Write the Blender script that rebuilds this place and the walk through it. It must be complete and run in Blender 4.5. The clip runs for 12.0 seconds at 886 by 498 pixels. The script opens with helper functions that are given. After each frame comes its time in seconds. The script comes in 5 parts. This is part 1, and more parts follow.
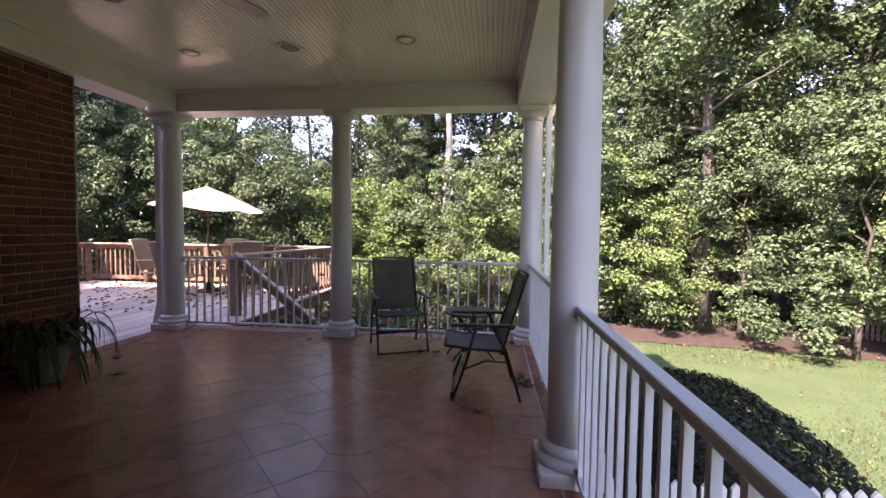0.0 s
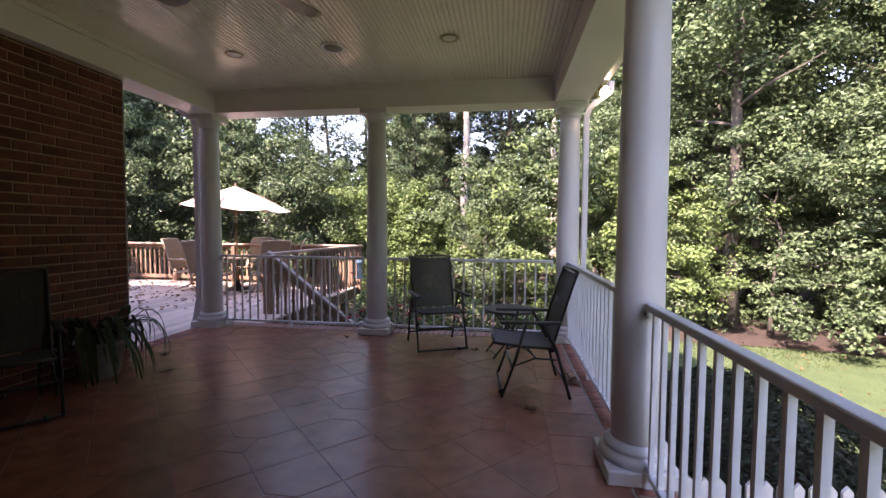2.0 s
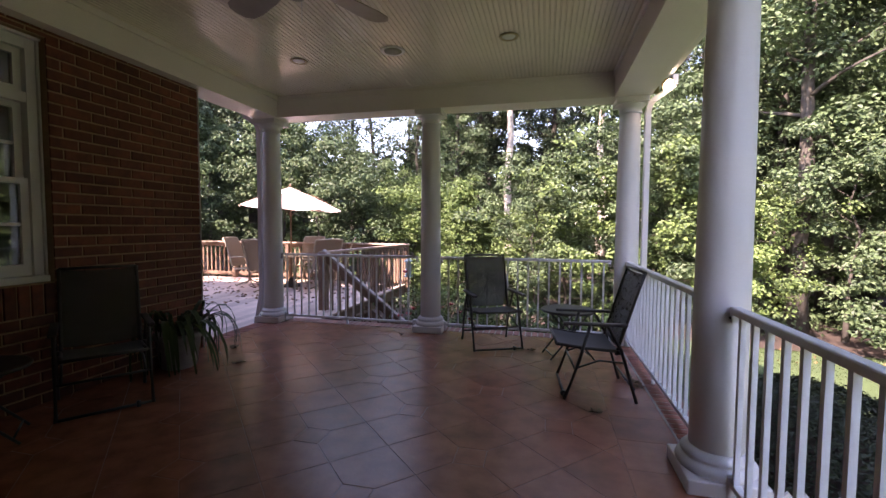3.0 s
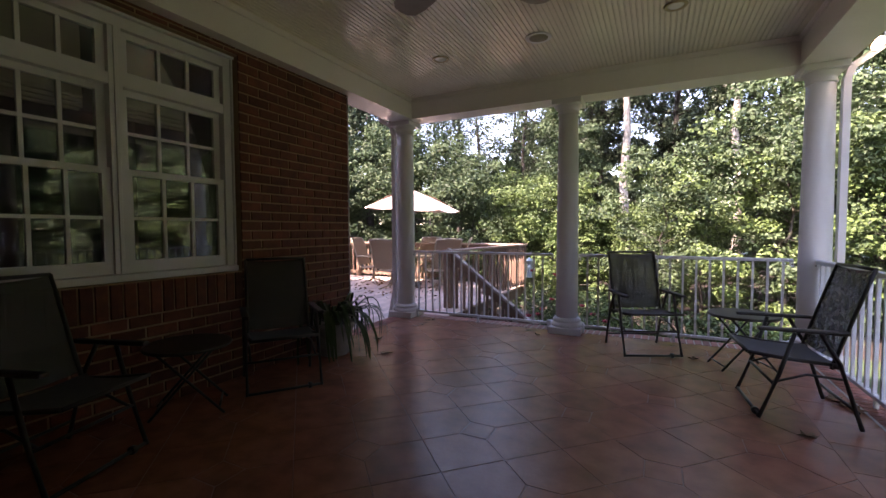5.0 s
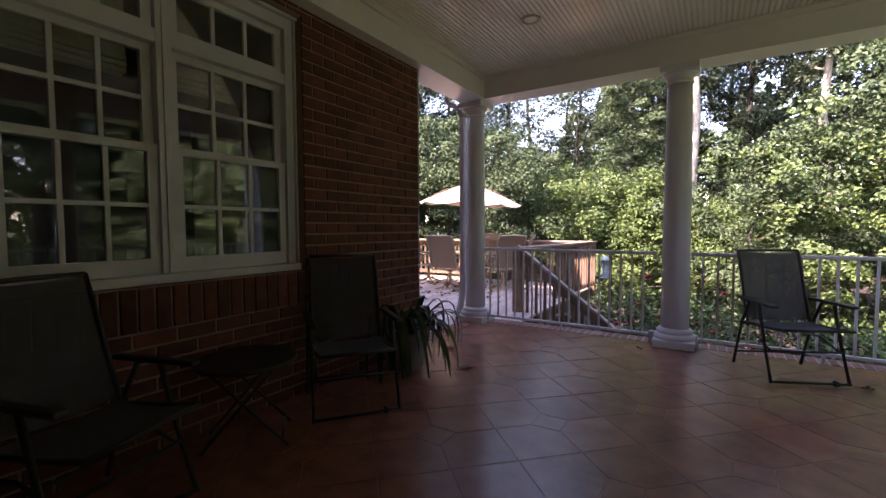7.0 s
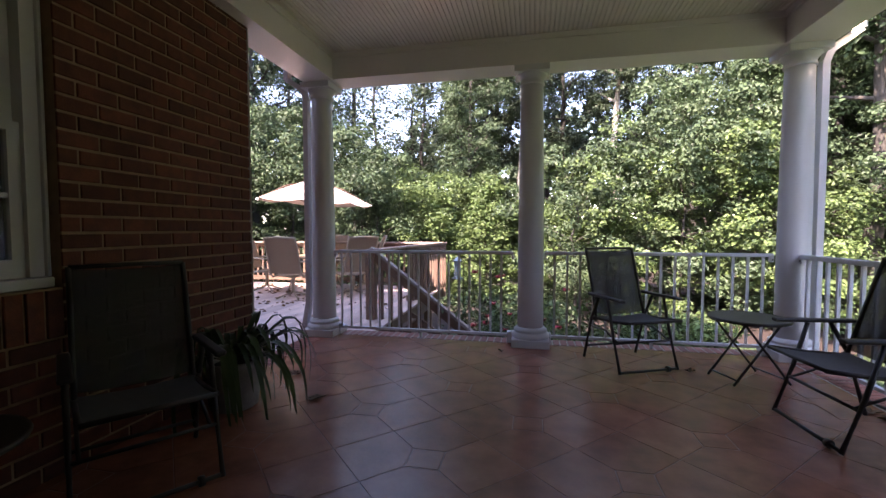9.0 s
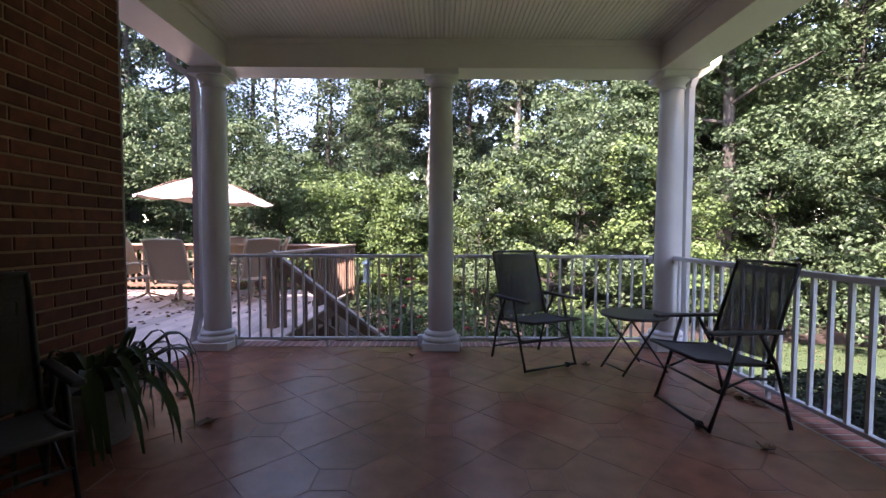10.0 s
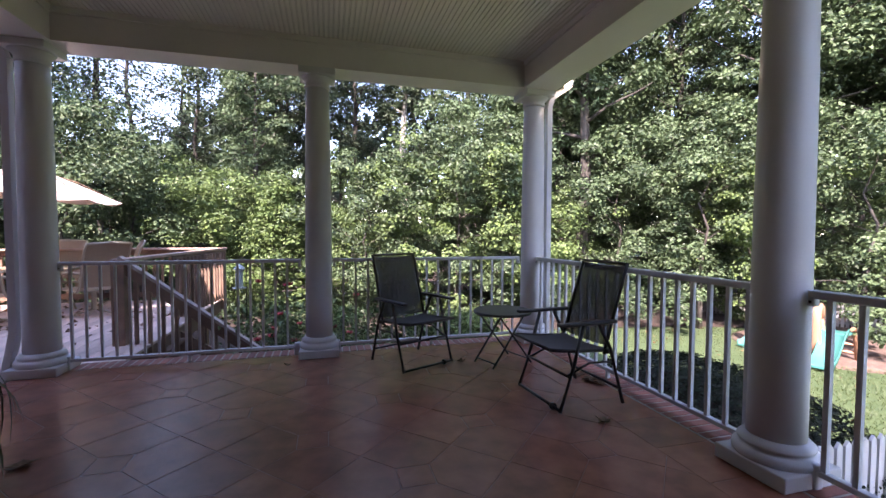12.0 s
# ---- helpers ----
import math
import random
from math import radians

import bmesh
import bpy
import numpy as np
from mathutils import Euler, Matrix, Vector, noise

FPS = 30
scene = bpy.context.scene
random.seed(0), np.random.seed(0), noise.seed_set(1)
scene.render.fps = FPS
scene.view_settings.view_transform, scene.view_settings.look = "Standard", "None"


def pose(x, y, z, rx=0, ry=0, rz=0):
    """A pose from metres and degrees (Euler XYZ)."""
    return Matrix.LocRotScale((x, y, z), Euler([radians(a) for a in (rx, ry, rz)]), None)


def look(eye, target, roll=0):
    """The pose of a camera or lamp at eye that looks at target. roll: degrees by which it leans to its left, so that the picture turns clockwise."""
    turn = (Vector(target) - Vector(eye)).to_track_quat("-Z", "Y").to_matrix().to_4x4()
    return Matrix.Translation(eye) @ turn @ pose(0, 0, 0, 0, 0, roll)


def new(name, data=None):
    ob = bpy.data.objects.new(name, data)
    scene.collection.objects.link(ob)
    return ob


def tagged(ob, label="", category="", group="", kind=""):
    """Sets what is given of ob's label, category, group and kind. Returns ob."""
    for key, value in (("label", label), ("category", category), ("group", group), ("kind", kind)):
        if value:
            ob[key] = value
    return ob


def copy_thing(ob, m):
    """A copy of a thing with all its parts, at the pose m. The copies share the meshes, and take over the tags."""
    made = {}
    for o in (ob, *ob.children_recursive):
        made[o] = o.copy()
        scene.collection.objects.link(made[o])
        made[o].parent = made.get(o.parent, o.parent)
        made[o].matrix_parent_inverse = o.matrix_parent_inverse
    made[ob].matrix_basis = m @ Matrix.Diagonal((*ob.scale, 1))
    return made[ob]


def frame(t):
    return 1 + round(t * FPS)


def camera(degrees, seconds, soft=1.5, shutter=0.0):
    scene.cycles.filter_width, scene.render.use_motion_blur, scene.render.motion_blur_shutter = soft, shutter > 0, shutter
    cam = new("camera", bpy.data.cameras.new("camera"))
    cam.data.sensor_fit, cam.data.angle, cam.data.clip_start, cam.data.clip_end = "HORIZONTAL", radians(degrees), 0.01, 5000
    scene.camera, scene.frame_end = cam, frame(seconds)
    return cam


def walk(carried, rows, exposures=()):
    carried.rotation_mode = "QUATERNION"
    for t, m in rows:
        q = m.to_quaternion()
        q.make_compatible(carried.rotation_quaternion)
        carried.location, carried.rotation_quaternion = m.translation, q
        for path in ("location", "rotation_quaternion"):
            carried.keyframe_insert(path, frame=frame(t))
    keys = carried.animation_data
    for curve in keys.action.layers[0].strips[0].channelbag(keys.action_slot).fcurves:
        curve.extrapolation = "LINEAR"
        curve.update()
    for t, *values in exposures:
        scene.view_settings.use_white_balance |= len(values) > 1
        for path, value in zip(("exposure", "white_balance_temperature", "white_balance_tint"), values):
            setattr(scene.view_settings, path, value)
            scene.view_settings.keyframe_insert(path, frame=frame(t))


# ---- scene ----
cam = camera(92.3, 12.0)
PATH = [
    (0, (0.229, 0.021, 1.31), (0.004, 2.007, 1.219), 0.7),
    (0.5, (0.146, 0.011, 1.302), (-0.078, 1.997, 1.211), 0.6),
    (1, (0.077, -0.003, 1.297), (-0.151, 1.982, 1.208), 0.5),
    (1.5, (0.014, -0.015, 1.296), (-0.225, 1.968, 1.204), 0.4),
    (2, (-0.047, -0.023, 1.301), (-0.329, 1.954, 1.202), 0.4),
    (2.5, (-0.125, -0.041, 1.307), (-0.479, 1.924, 1.201), 0.3),
    (3, (-0.209, -0.071, 1.309), (-0.674, 1.871, 1.202), 0.3),
    (5, (-0.647, -0.101, 1.222), (-1.545, 1.683, 1.131), -0.2),
    (5.5, (-0.813, -0.043, 1.211), (-1.817, 1.685, 1.115), -0.4),
    (6, (-0.997, 0.039, 1.199), (-2.042, 1.741, 1.099), -0.2),
    (6.5, (-1.173, 0.147, 1.188), (-2.247, 1.832, 1.088), -0.2),
    (6.7, (-1.227, 0.2, 1.186), (-2.309, 1.879, 1.085), -0.2),
    (8.5, (-1.531, 0.662, 1.148), (-2.177, 2.553, 1.056), -0.2),
    (9, (-1.583, 0.734, 1.151), (-1.993, 2.69, 1.06), -0.1),
    (9.5, (-1.607, 0.78, 1.16), (-1.803, 2.768, 1.072), 0.1),
    (10, (-1.597, 0.803, 1.172), (-1.586, 2.801, 1.086), 0.2),
    (10.5, (-1.579, 0.803, 1.176), (-1.382, 2.792, 1.093), 0.2),
    (11, (-1.563, 0.785, 1.182), (-1.228, 2.756, 1.102), 0.3),
    (11.5, (-1.537, 0.769, 1.188), (-1.095, 2.718, 1.108), 0.2),
    (12, (-1.511, 0.754, 1.198), (-0.988, 2.682, 1.117), 0.2),
]
walk(cam, [(t, look(eye, target, roll)) for t, eye, target, roll in PATH],
     exposures=[(0.0, 2.92, 7450, 38), (7.0, 2.92, 7400, 38), (9.5, 2.88, 6950, 34), (12.0, 2.78, 6700, 34)])

# ---- world, sun, exposure ----
SUN_WAY = Vector((0.60, 0.86, -1.0)).normalized()
world = bpy.data.worlds.new("sky")
scene.world = world
world.use_nodes = True
wn = world.node_tree.nodes
sky = wn.new("ShaderNodeTexSky")
sky.sky_type = "NISHITA"
sky.sun_disc = False
sky.sun_elevation = math.asin(-SUN_WAY.z)
sky.sun_rotation = math.atan2(-SUN_WAY.x, -SUN_WAY.y)
sky.air_density, sky.dust_density = 1.0, 0.6
wn["Background"].inputs["Strength"].default_value = 0.15
world.node_tree.links.new(sky.outputs["Color"], wn["Background"].inputs["Color"])
sun = new("sun", bpy.data.lights.new("sun", "SUN"))
sun.data.energy, sun.data.angle, sun.data.color = 3.2, radians(0.53), (1.0, 0.94, 0.85)
sun.matrix_world = look((-10, -14, 15), Vector((-10, -14, 15)) + SUN_WAY)


# ---- materials ----
def material(name, color, rough=0.6, metal=0.0, spread=0.15, scale=6.0, bump=0.0, fine=60.0, second=None, per="none", spec=0.5):
    """A surface with stains at one scale and grain at another; per: 'object' or 'island' shifts the tone piece by piece."""
    m = bpy.data.materials.new(name)
    m.use_nodes = True
    nt = m.node_tree
    p = nt.nodes["Principled BSDF"]
    p.inputs["Roughness"].default_value = rough
    p.inputs["Metallic"].default_value = metal
    p.inputs["Specular IOR Level"].default_value = spec
    co = nt.nodes.new("ShaderNodeTexCoord")
    big = nt.nodes.new("ShaderNodeTexNoise")
    big.inputs["Scale"].default_value, big.inputs["Detail"].default_value = scale, 5
    small = nt.nodes.new("ShaderNodeTexNoise")
    small.inputs["Scale"].default_value, small.inputs["Detail"].default_value = fine, 3
    where = nt.nodes.new("ShaderNodeNewGeometry")
    for n in (big, small):
        nt.links.new(where.outputs["Position"], n.inputs["Vector"])
    mix = nt.nodes.new("ShaderNodeMix")
    mix.data_type = "RGBA"
    a = Vector(color)
    b = Vector(second) if second else a * (1 - 2 * spread)
    mix.inputs["A"].default_value = (*a, 1)
    mix.inputs["B"].default_value = (*b, 1)
    ramp = nt.nodes.new("ShaderNodeMapRange")
    ramp.inputs["From Min"].default_value, ramp.inputs["From Max"].default_value = 0.35, 0.68
    nt.links.new(big.outputs["Fac"], ramp.inputs["Value"])
    nt.links.new(ramp.outputs["Result"], mix.inputs["Factor"])
    hsv = nt.nodes.new("ShaderNodeHueSaturation")
    nt.links.new(mix.outputs["Result"], hsv.inputs["Color"])
    grain = nt.nodes.new("ShaderNodeMapRange")
    grain.inputs["To Min"].default_value, grain.inputs["To Max"].default_value = 1 - spread, 1 + spread
    nt.links.new(small.outputs["Fac"], grain.inputs["Value"])
    value = grain.outputs["Result"]
    if per != "none":
        info = nt.nodes.new("ShaderNodeObjectInfo") if per == "object" else nt.nodes.new("ShaderNodeNewGeometry")
        lot = nt.nodes.new("ShaderNodeMapRange")
        lot.inputs["To Min"].default_value, lot.inputs["To Max"].default_value = 1 - 1.6 * spread, 1 + 1.6 * spread
        nt.links.new(info.outputs["Random" if per == "object" else "Random Per Island"], lot.inputs["Value"])
        times = nt.nodes.new("ShaderNodeMath")
        times.operation = "MULTIPLY"
        nt.links.new(value, times.inputs[0])
        nt.links.new(lot.outputs["Result"], times.inputs[1])
        value = times.outputs[0]
    nt.links.new(value, hsv.inputs["Value"])
    nt.links.new(hsv.outputs["Color"], p.inputs["Base Color"])
    if bump:
        bp = nt.nodes.new("ShaderNodeBump")
        bp.inputs["Strength"].default_value = bump
        bp.inputs["Distance"].default_value = 0.004
        nt.links.new(small.outputs["Fac"], bp.inputs["Height"])
        nt.links.new(bp.outputs["Normal"], p.inputs["Normal"])
    return m


def leaf_material(name, color, second, light=0.16, rough=0.55):
    """Leaves that let some light through, each a little different in tone."""
    m = bpy.data.materials.new(name)
    m.use_nodes = True
    nt = m.node_tree
    p = nt.nodes["Principled BSDF"]
    p.inputs["Roughness"].default_value = rough
    p.inputs["Specular IOR Level"].default_value = 0.35
    geo = nt.nodes.new("ShaderNodeNewGeometry")
    big = nt.nodes.new("ShaderNodeTexNoise")
    big.inputs["Scale"].default_value = 0.7
    nt.links.new(geo.outputs["Position"], big.inputs["Vector"])
    add = nt.nodes.new("ShaderNodeMath")
    add.operation = "MULTIPLY_ADD"
    nt.links.new(geo.outputs["Random Per Island"], add.inputs[0])
    add.inputs[1].default_value = 0.62
    nt.links.new(big.outputs["Fac"], add.inputs[2])
    rng = nt.nodes.new("ShaderNodeMapRange")
    rng.inputs["From Min"].default_value, rng.inputs["From Max"].default_value = 0.42, 1.10
    nt.links.new(add.outputs[0], rng.inputs["Value"])
    mix = nt.nodes.new("ShaderNodeMix")
    mix.data_type = "RGBA"
    mix.inputs["A"].default_value, mix.inputs["B"].default_value = (*color, 1), (*second, 1)
    nt.links.new(rng.outputs["Result"], mix.inputs["Factor"])
    nt.links.new(mix.outputs["Result"], p.inputs["Base Color"])
    tr = nt.nodes.new("ShaderNodeBsdfTranslucent")
    nt.links.new(mix.outputs["Result"], tr.inputs["Color"])
    ms = nt.nodes.new("ShaderNodeMixShader")
    ms.inputs[0].default_value = light
    nt.links.new(p.outputs[0], ms.inputs[1])
    nt.links.new(tr.outputs[0], ms.inputs[2])
    nt.links.new(ms.outputs[0], nt.nodes["Material Output"].inputs["Surface"])
    return m


def glass_material(name, tint=(1, 1, 1), ior=1.5):
    m = bpy.data.materials.new(name)
    m.use_nodes = True
    nt = m.node_tree
    clear = nt.nodes.new("ShaderNodeBsdfTransparent")
    clear.inputs["Color"].default_value = (*tint, 1)
    gloss = nt.nodes.new("ShaderNodeBsdfGlossy")
    gloss.inputs["Roughness"].default_value = 0.01
    fr = nt.nodes.new("ShaderNodeFresnel")
    fr.inputs["IOR"].default_value = ior
    ms = nt.nodes.new("ShaderNodeMixShader")
    nt.links.new(fr.outputs[0], ms.inputs[0])
    nt.links.new(clear.outputs[0], ms.inputs[1])
    nt.links.new(gloss.outputs[0], ms.inputs[2])
    nt.links.new(ms.outputs[0], nt.nodes["Material Output"].inputs["Surface"])
    return m


def mesh_cloth(name, color, holes):
    """Woven sling cloth: an open weave that lets part of the light straight through."""
    m = bpy.data.materials.new(name)
    m.use_nodes = True
    nt = m.node_tree
    p = nt.nodes["Principled BSDF"]
    p.inputs["Base Color"].default_value = (*color, 1)
    p.inputs["Roughness"].default_value = 0.7
    clear = nt.nodes.new("ShaderNodeBsdfTransparent")
    geo = nt.nodes.new("ShaderNodeTexCoord")
    wave = nt.nodes.new("ShaderNodeTexNoise")
    wave.inputs["Scale"].default_value = 35
    nt.links.new(geo.outputs["Object"], wave.inputs["Vector"])
    rng = nt.nodes.new("ShaderNodeMapRange")
    rng.inputs["To Min"].default_value, rng.inputs["To Max"].default_value = holes - 0.08, holes + 0.08
    nt.links.new(wave.outputs["Fac"], rng.inputs["Value"])
    ms = nt.nodes.new("ShaderNodeMixShader")
    nt.links.new(rng.outputs["Result"], ms.inputs[0])
    nt.links.new(p.outputs[0], ms.inputs[1])
    nt.links.new(clear.outputs[0], ms.inputs[2])
    nt.links.new(ms.outputs[0], nt.nodes["Material Output"].inputs["Surface"])
    return m


def glow_material(name, color, power):
    m = bpy.data.materials.new(name)
    m.use_nodes = True
    p = m.node_tree.nodes["Principled BSDF"]
    p.inputs["Base Color"].default_value = (0.8, 0.8, 0.8, 1)
    p.inputs["Emission Color"].default_value = (*color, 1)
    p.inputs["Emission Strength"].default_value = power
    return m


WHITE = material("white_paint", (0.70, 0.68, 0.68), 0.38, spread=0.03, scale=2.5, bump=0.06, fine=90)
RAIL = material("white_rail_paint", (0.74, 0.75, 0.78), 0.35, spread=0.05, scale=8, bump=0.05)
CEIL = material("ceiling_paint", (0.89, 0.81, 0.70), 0.20, spread=0.04, scale=1.2, spec=0.85)
TRIM = material("beam_paint", (0.82, 0.755, 0.72), 0.36, spread=0.04, scale=1.5, bump=0.05)
BRICK = material("brick", (0.175, 0.050, 0.028), 0.85, spread=0.22, scale=14, bump=0.6, fine=120, second=(0.100, 0.030, 0.020), per="object")
BRICKS = material("brick_far", (0.175, 0.050, 0.028), 0.85, spread=0.22, scale=14, bump=0.6, fine=120, second=(0.100, 0.030, 0.020), per="island")
MORTAR = material("mortar", (0.40, 0.26, 0.165), 0.95, spread=0.12, scale=20, bump=0.5, fine=150)
PAVER = material("paver_brick", (0.34, 0.13, 0.09), 0.8, spread=0.18, scale=12, bump=0.5, fine=110, second=(0.22, 0.09, 0.07), per="object")
TILE = material("terracotta_tile", (0.35, 0.140, 0.088), 0.23, spread=0.075, scale=7, bump=0.16, fine=38, second=(0.235, 0.092, 0.060), per="object")
TILES = material("terracotta_tile_far", (0.35, 0.140, 0.088), 0.23, spread=0.075, scale=7, bump=0.16, fine=38, second=(0.235, 0.092, 0.060), per="island")
GROUT = material("grout", (0.275, 0.113, 0.073), 0.4, spread=0.15, scale=12)
FRAME = material("dark_bronze_tube", (0.036, 0.031, 0.029), 0.42, 0.2, spread=0.15, scale=20)
SLING = mesh_cloth("charcoal_sling", (0.066, 0.064, 0.063), 0.27)
SEAT = mesh_cloth("charcoal_seat_sling", (0.085, 0.085, 0.092), 0.05)
WICKER = mesh_cloth("tan_sling", (0.33, 0.235, 0.155), 0.10)
TANFRAME = material("tan_frame", (0.45, 0.38, 0.28), 0.4, 0.3, spread=0.08)
DECK = material("deck_board", (0.63, 0.49, 0.42), 0.75, spread=0.12, scale=4, bump=0.3, fine=50, second=(0.52, 0.41, 0.36), per="object")
STAIRWOOD = material("weathered_rail", (0.47, 0.41, 0.375), 0.8, spread=0.16, scale=6, bump=0.3, fine=60)
CEDAR = material("cedar_rail", (0.235, 0.147, 0.10), 0.7, spread=0.16, scale=7, bump=0.3, fine=60, second=(0.15, 0.095, 0.068), per="object")
CAPWOOD = material("weathered_cap_board", (0.46, 0.33, 0.25), 0.75, spread=0.16, scale=6, bump=0.3, fine=60, second=(0.34, 0.24, 0.19))
CANVAS = material("umbrella_canvas", (0.66, 0.53, 0.47), 0.85, spread=0.04, scale=5)
BARK = material("bark", (0.085, 0.074, 0.062), 0.9, spread=0.3, scale=9, bump=0.9, fine=30, second=(0.042, 0.037, 0.032))
PALEBARK = material("pale_bark", (0.55, 0.50, 0.43), 0.9, spread=0.25, scale=6, bump=0.7, fine=30, second=(0.36, 0.32, 0.27))
GRASS = material("lawn", (0.070, 0.108, 0.040), 0.9, spread=0.28, scale=1.6, bump=0.7, fine=35, second=(0.050, 0.086, 0.032))
MULCH = material("mulch", (0.05, 0.033, 0.025), 0.95, spread=0.4, scale=5, bump=1.0, fine=40, second=(0.035, 0.024, 0.02))
POT = material("stone_pot", (0.38, 0.36, 0.34), 0.8, spread=0.15, scale=12, bump=0.4)
SOIL_AND_CORE = material("soil", (0.045, 0.032, 0.024), 1.0, spread=0.3, scale=30, bump=0.8)
ROOF = material("roof_shingle", (0.10, 0.09, 0.085), 0.9, spread=0.25, scale=6, bump=0.6)
# two near-black room colours that stand for an unlit interior
DIM_PLASTER = material("unlit_room_wall", (0.035, 0.028, 0.022), 0.9, spread=0.05, scale=2)
DIM_WOOD = material("unlit_room_floor", (0.05, 0.03, 0.02), 0.5, spread=0.2, scale=4)
SHADECLOTH = material("roman_shade_cloth", (0.62, 0.55, 0.44), 0.9, spread=0.06, scale=30)
GLASS = glass_material("window_glass", (0.85, 0.87, 0.86), 1.75)
# opaque grey-green in place of clear glass: the trees' reflection as colour
SHEEN_GLASS = material("sheen_coloured_glass", (0.42, 0.47, 0.41), 0.16, spread=0.12, scale=9, bump=0.15, fine=120)
TABLEGLASS = glass_material("table_glass", (0.55, 0.62, 0.58), 1.6)
CHROME = material("brushed_metal", (0.6, 0.6, 0.6), 0.3, 1.0, spread=0.05)
BRONZE = material("brass_lamp_paint", (0.45, 0.36, 0.22), 0.4, 0.4, spread=0.08)
GREY = material("speaker_grille", (0.34, 0.30, 0.24), 0.7, spread=0.05, bump=0.5, fine=200)
BULB = glow_material("lit_bulb", (1.0, 0.86, 0.62), 14)
CANLENS = material("lamp_lens", (0.85, 0.83, 0.80), 0.2, spread=0.03)
TEAL = material("teal_plastic", (0.045, 0.21, 0.18), 0.45, spread=0.05)
TAN = material("tan_plastic", (0.40, 0.21, 0.13), 0.4, spread=0.06)
RED = material("red_plastic", (0.45, 0.03, 0.03), 0.4, spread=0.06)
PICKET = material("grey_picket", (0.27, 0.265, 0.265), 0.85, spread=0.2, scale=5, per="object")
FANBLADE = material("fan_blade", (0.34, 0.29, 0.22), 0.45, spread=0.08, scale=8)
DEADLEAF = material("dead_leaf", (0.24, 0.13, 0.06), 0.8, spread=0.4, scale=30, second=(0.12, 0.06, 0.03), per="island")
FEEDER = material("feeder_plastic", (0.45, 0.55, 0.58), 0.35, spread=0.06)
PETAL = material("red_petal", (0.55, 0.03, 0.06), 0.6, spread=0.2, scale=20, per="island")
MAPLE = leaf_material("maple_leaf", (0.034, 0.058, 0.028), (0.118, 0.178, 0.082))
MAPLE_B = leaf_material("bright_maple_leaf", (0.044, 0.074, 0.030), (0.156, 0.232, 0.072))
OAK = leaf_material("oak_leaf", (0.024, 0.042, 0.023), (0.118, 0.165, 0.090))
CEDARLEAF = leaf_material("cypress_leaf", (0.060, 0.105, 0.030), (0.135, 0.20, 0.062))
# boxwood green taken almost to black: the house's shade is in the colour
SHADED_BOX = leaf_material("shaded_boxwood_leaf", (0.006, 0.013, 0.006), (0.018, 0.030, 0.012), 0.1)
STRAP = leaf_material("strap_leaf", (0.025, 0.05, 0.015), (0.06, 0.09, 0.025), 0.2, 0.35)


# ---- building helpers ----
def box(bm, x0, x1, y0, y1, z0, z1):
    v = [bm.verts.new((x, y, z)) for z in (z0, z1) for x, y in ((x0, y0), (x1, y0), (x1, y1), (x0, y1))]
    for q in ((3, 2, 1, 0), (4, 5, 6, 7), (0, 1, 5, 4), (1, 2, 6, 5), (2, 3, 7, 6), (3, 0, 4, 7)):
        bm.faces.new([v[i] for i in q])
    return bm


def soft_box(bm, x0, x1, y0, y1, z0, z1, r=0.006):
    """A box with one bevelled edge all round."""
    t = bmesh.new()
    box(t, x0, x1, y0, y1, z0, z1)
    bmesh.ops.bevel(t, geom=t.edges[:], offset=r, segments=2, affect="EDGES", profile=0.5)
    tmp = bpy.data.meshes.new("tmp")
    t.to_mesh(tmp)
    t.free()
    bm.from_mesh(tmp)
    bpy.data.meshes.remove(tmp)
    return bm


def pipe(bm, points, r, n=8, flat=1.0):
    """A round tube along a line of points, with closed ends."""
    pts = [Vector(p) for p in points]
    rings = []
    for i, p in enumerate(pts):
        way = (pts[min(i + 1, len(pts) - 1)] - pts[max(i - 1, 0)]).normalized()
        side = way.cross(Vector((0, 0, 1)) if abs(way.z) < 0.95 else Vector((0, 1, 0))).normalized()
        up = side.cross(way)
        rr = r[i] if isinstance(r, (list, tuple)) else r
        rings.append([bm.verts.new(p + rr * (side * math.cos(a) + up * flat * math.sin(a))) for a in (2 * math.pi * k / n for k in range(n))])
    for a, b in zip(rings, rings[1:]):
        for k in range(n):
            f = bm.faces.new((a[k], a[(k + 1) % n], b[(k + 1) % n], b[k]))
            f.smooth = True
    bm.faces.new(rings[0][::-1])
    bm.faces.new(rings[-1])
    return bm


def lathe(bm, profile, n=32, x=0.0, y=0.0):
    """A body turned round the upright axis through (x, y); profile: (radius, height) from bottom to top."""
    rings = [[bm.verts.new((x + r * math.cos(2 * math.pi * k / n), y + r * math.sin(2 * math.pi * k / n), z)) for k in range(n)] for r, z in profile]
    for a, b in zip(rings, rings[1:]):
        for k in range(n):
            f = bm.faces.new((a[k], a[(k + 1) % n], b[(k + 1) % n], b[k]))
            f.smooth = True
    bm.faces.new(rings[0][::-1])
    bm.faces.new(rings[-1])
    return bm


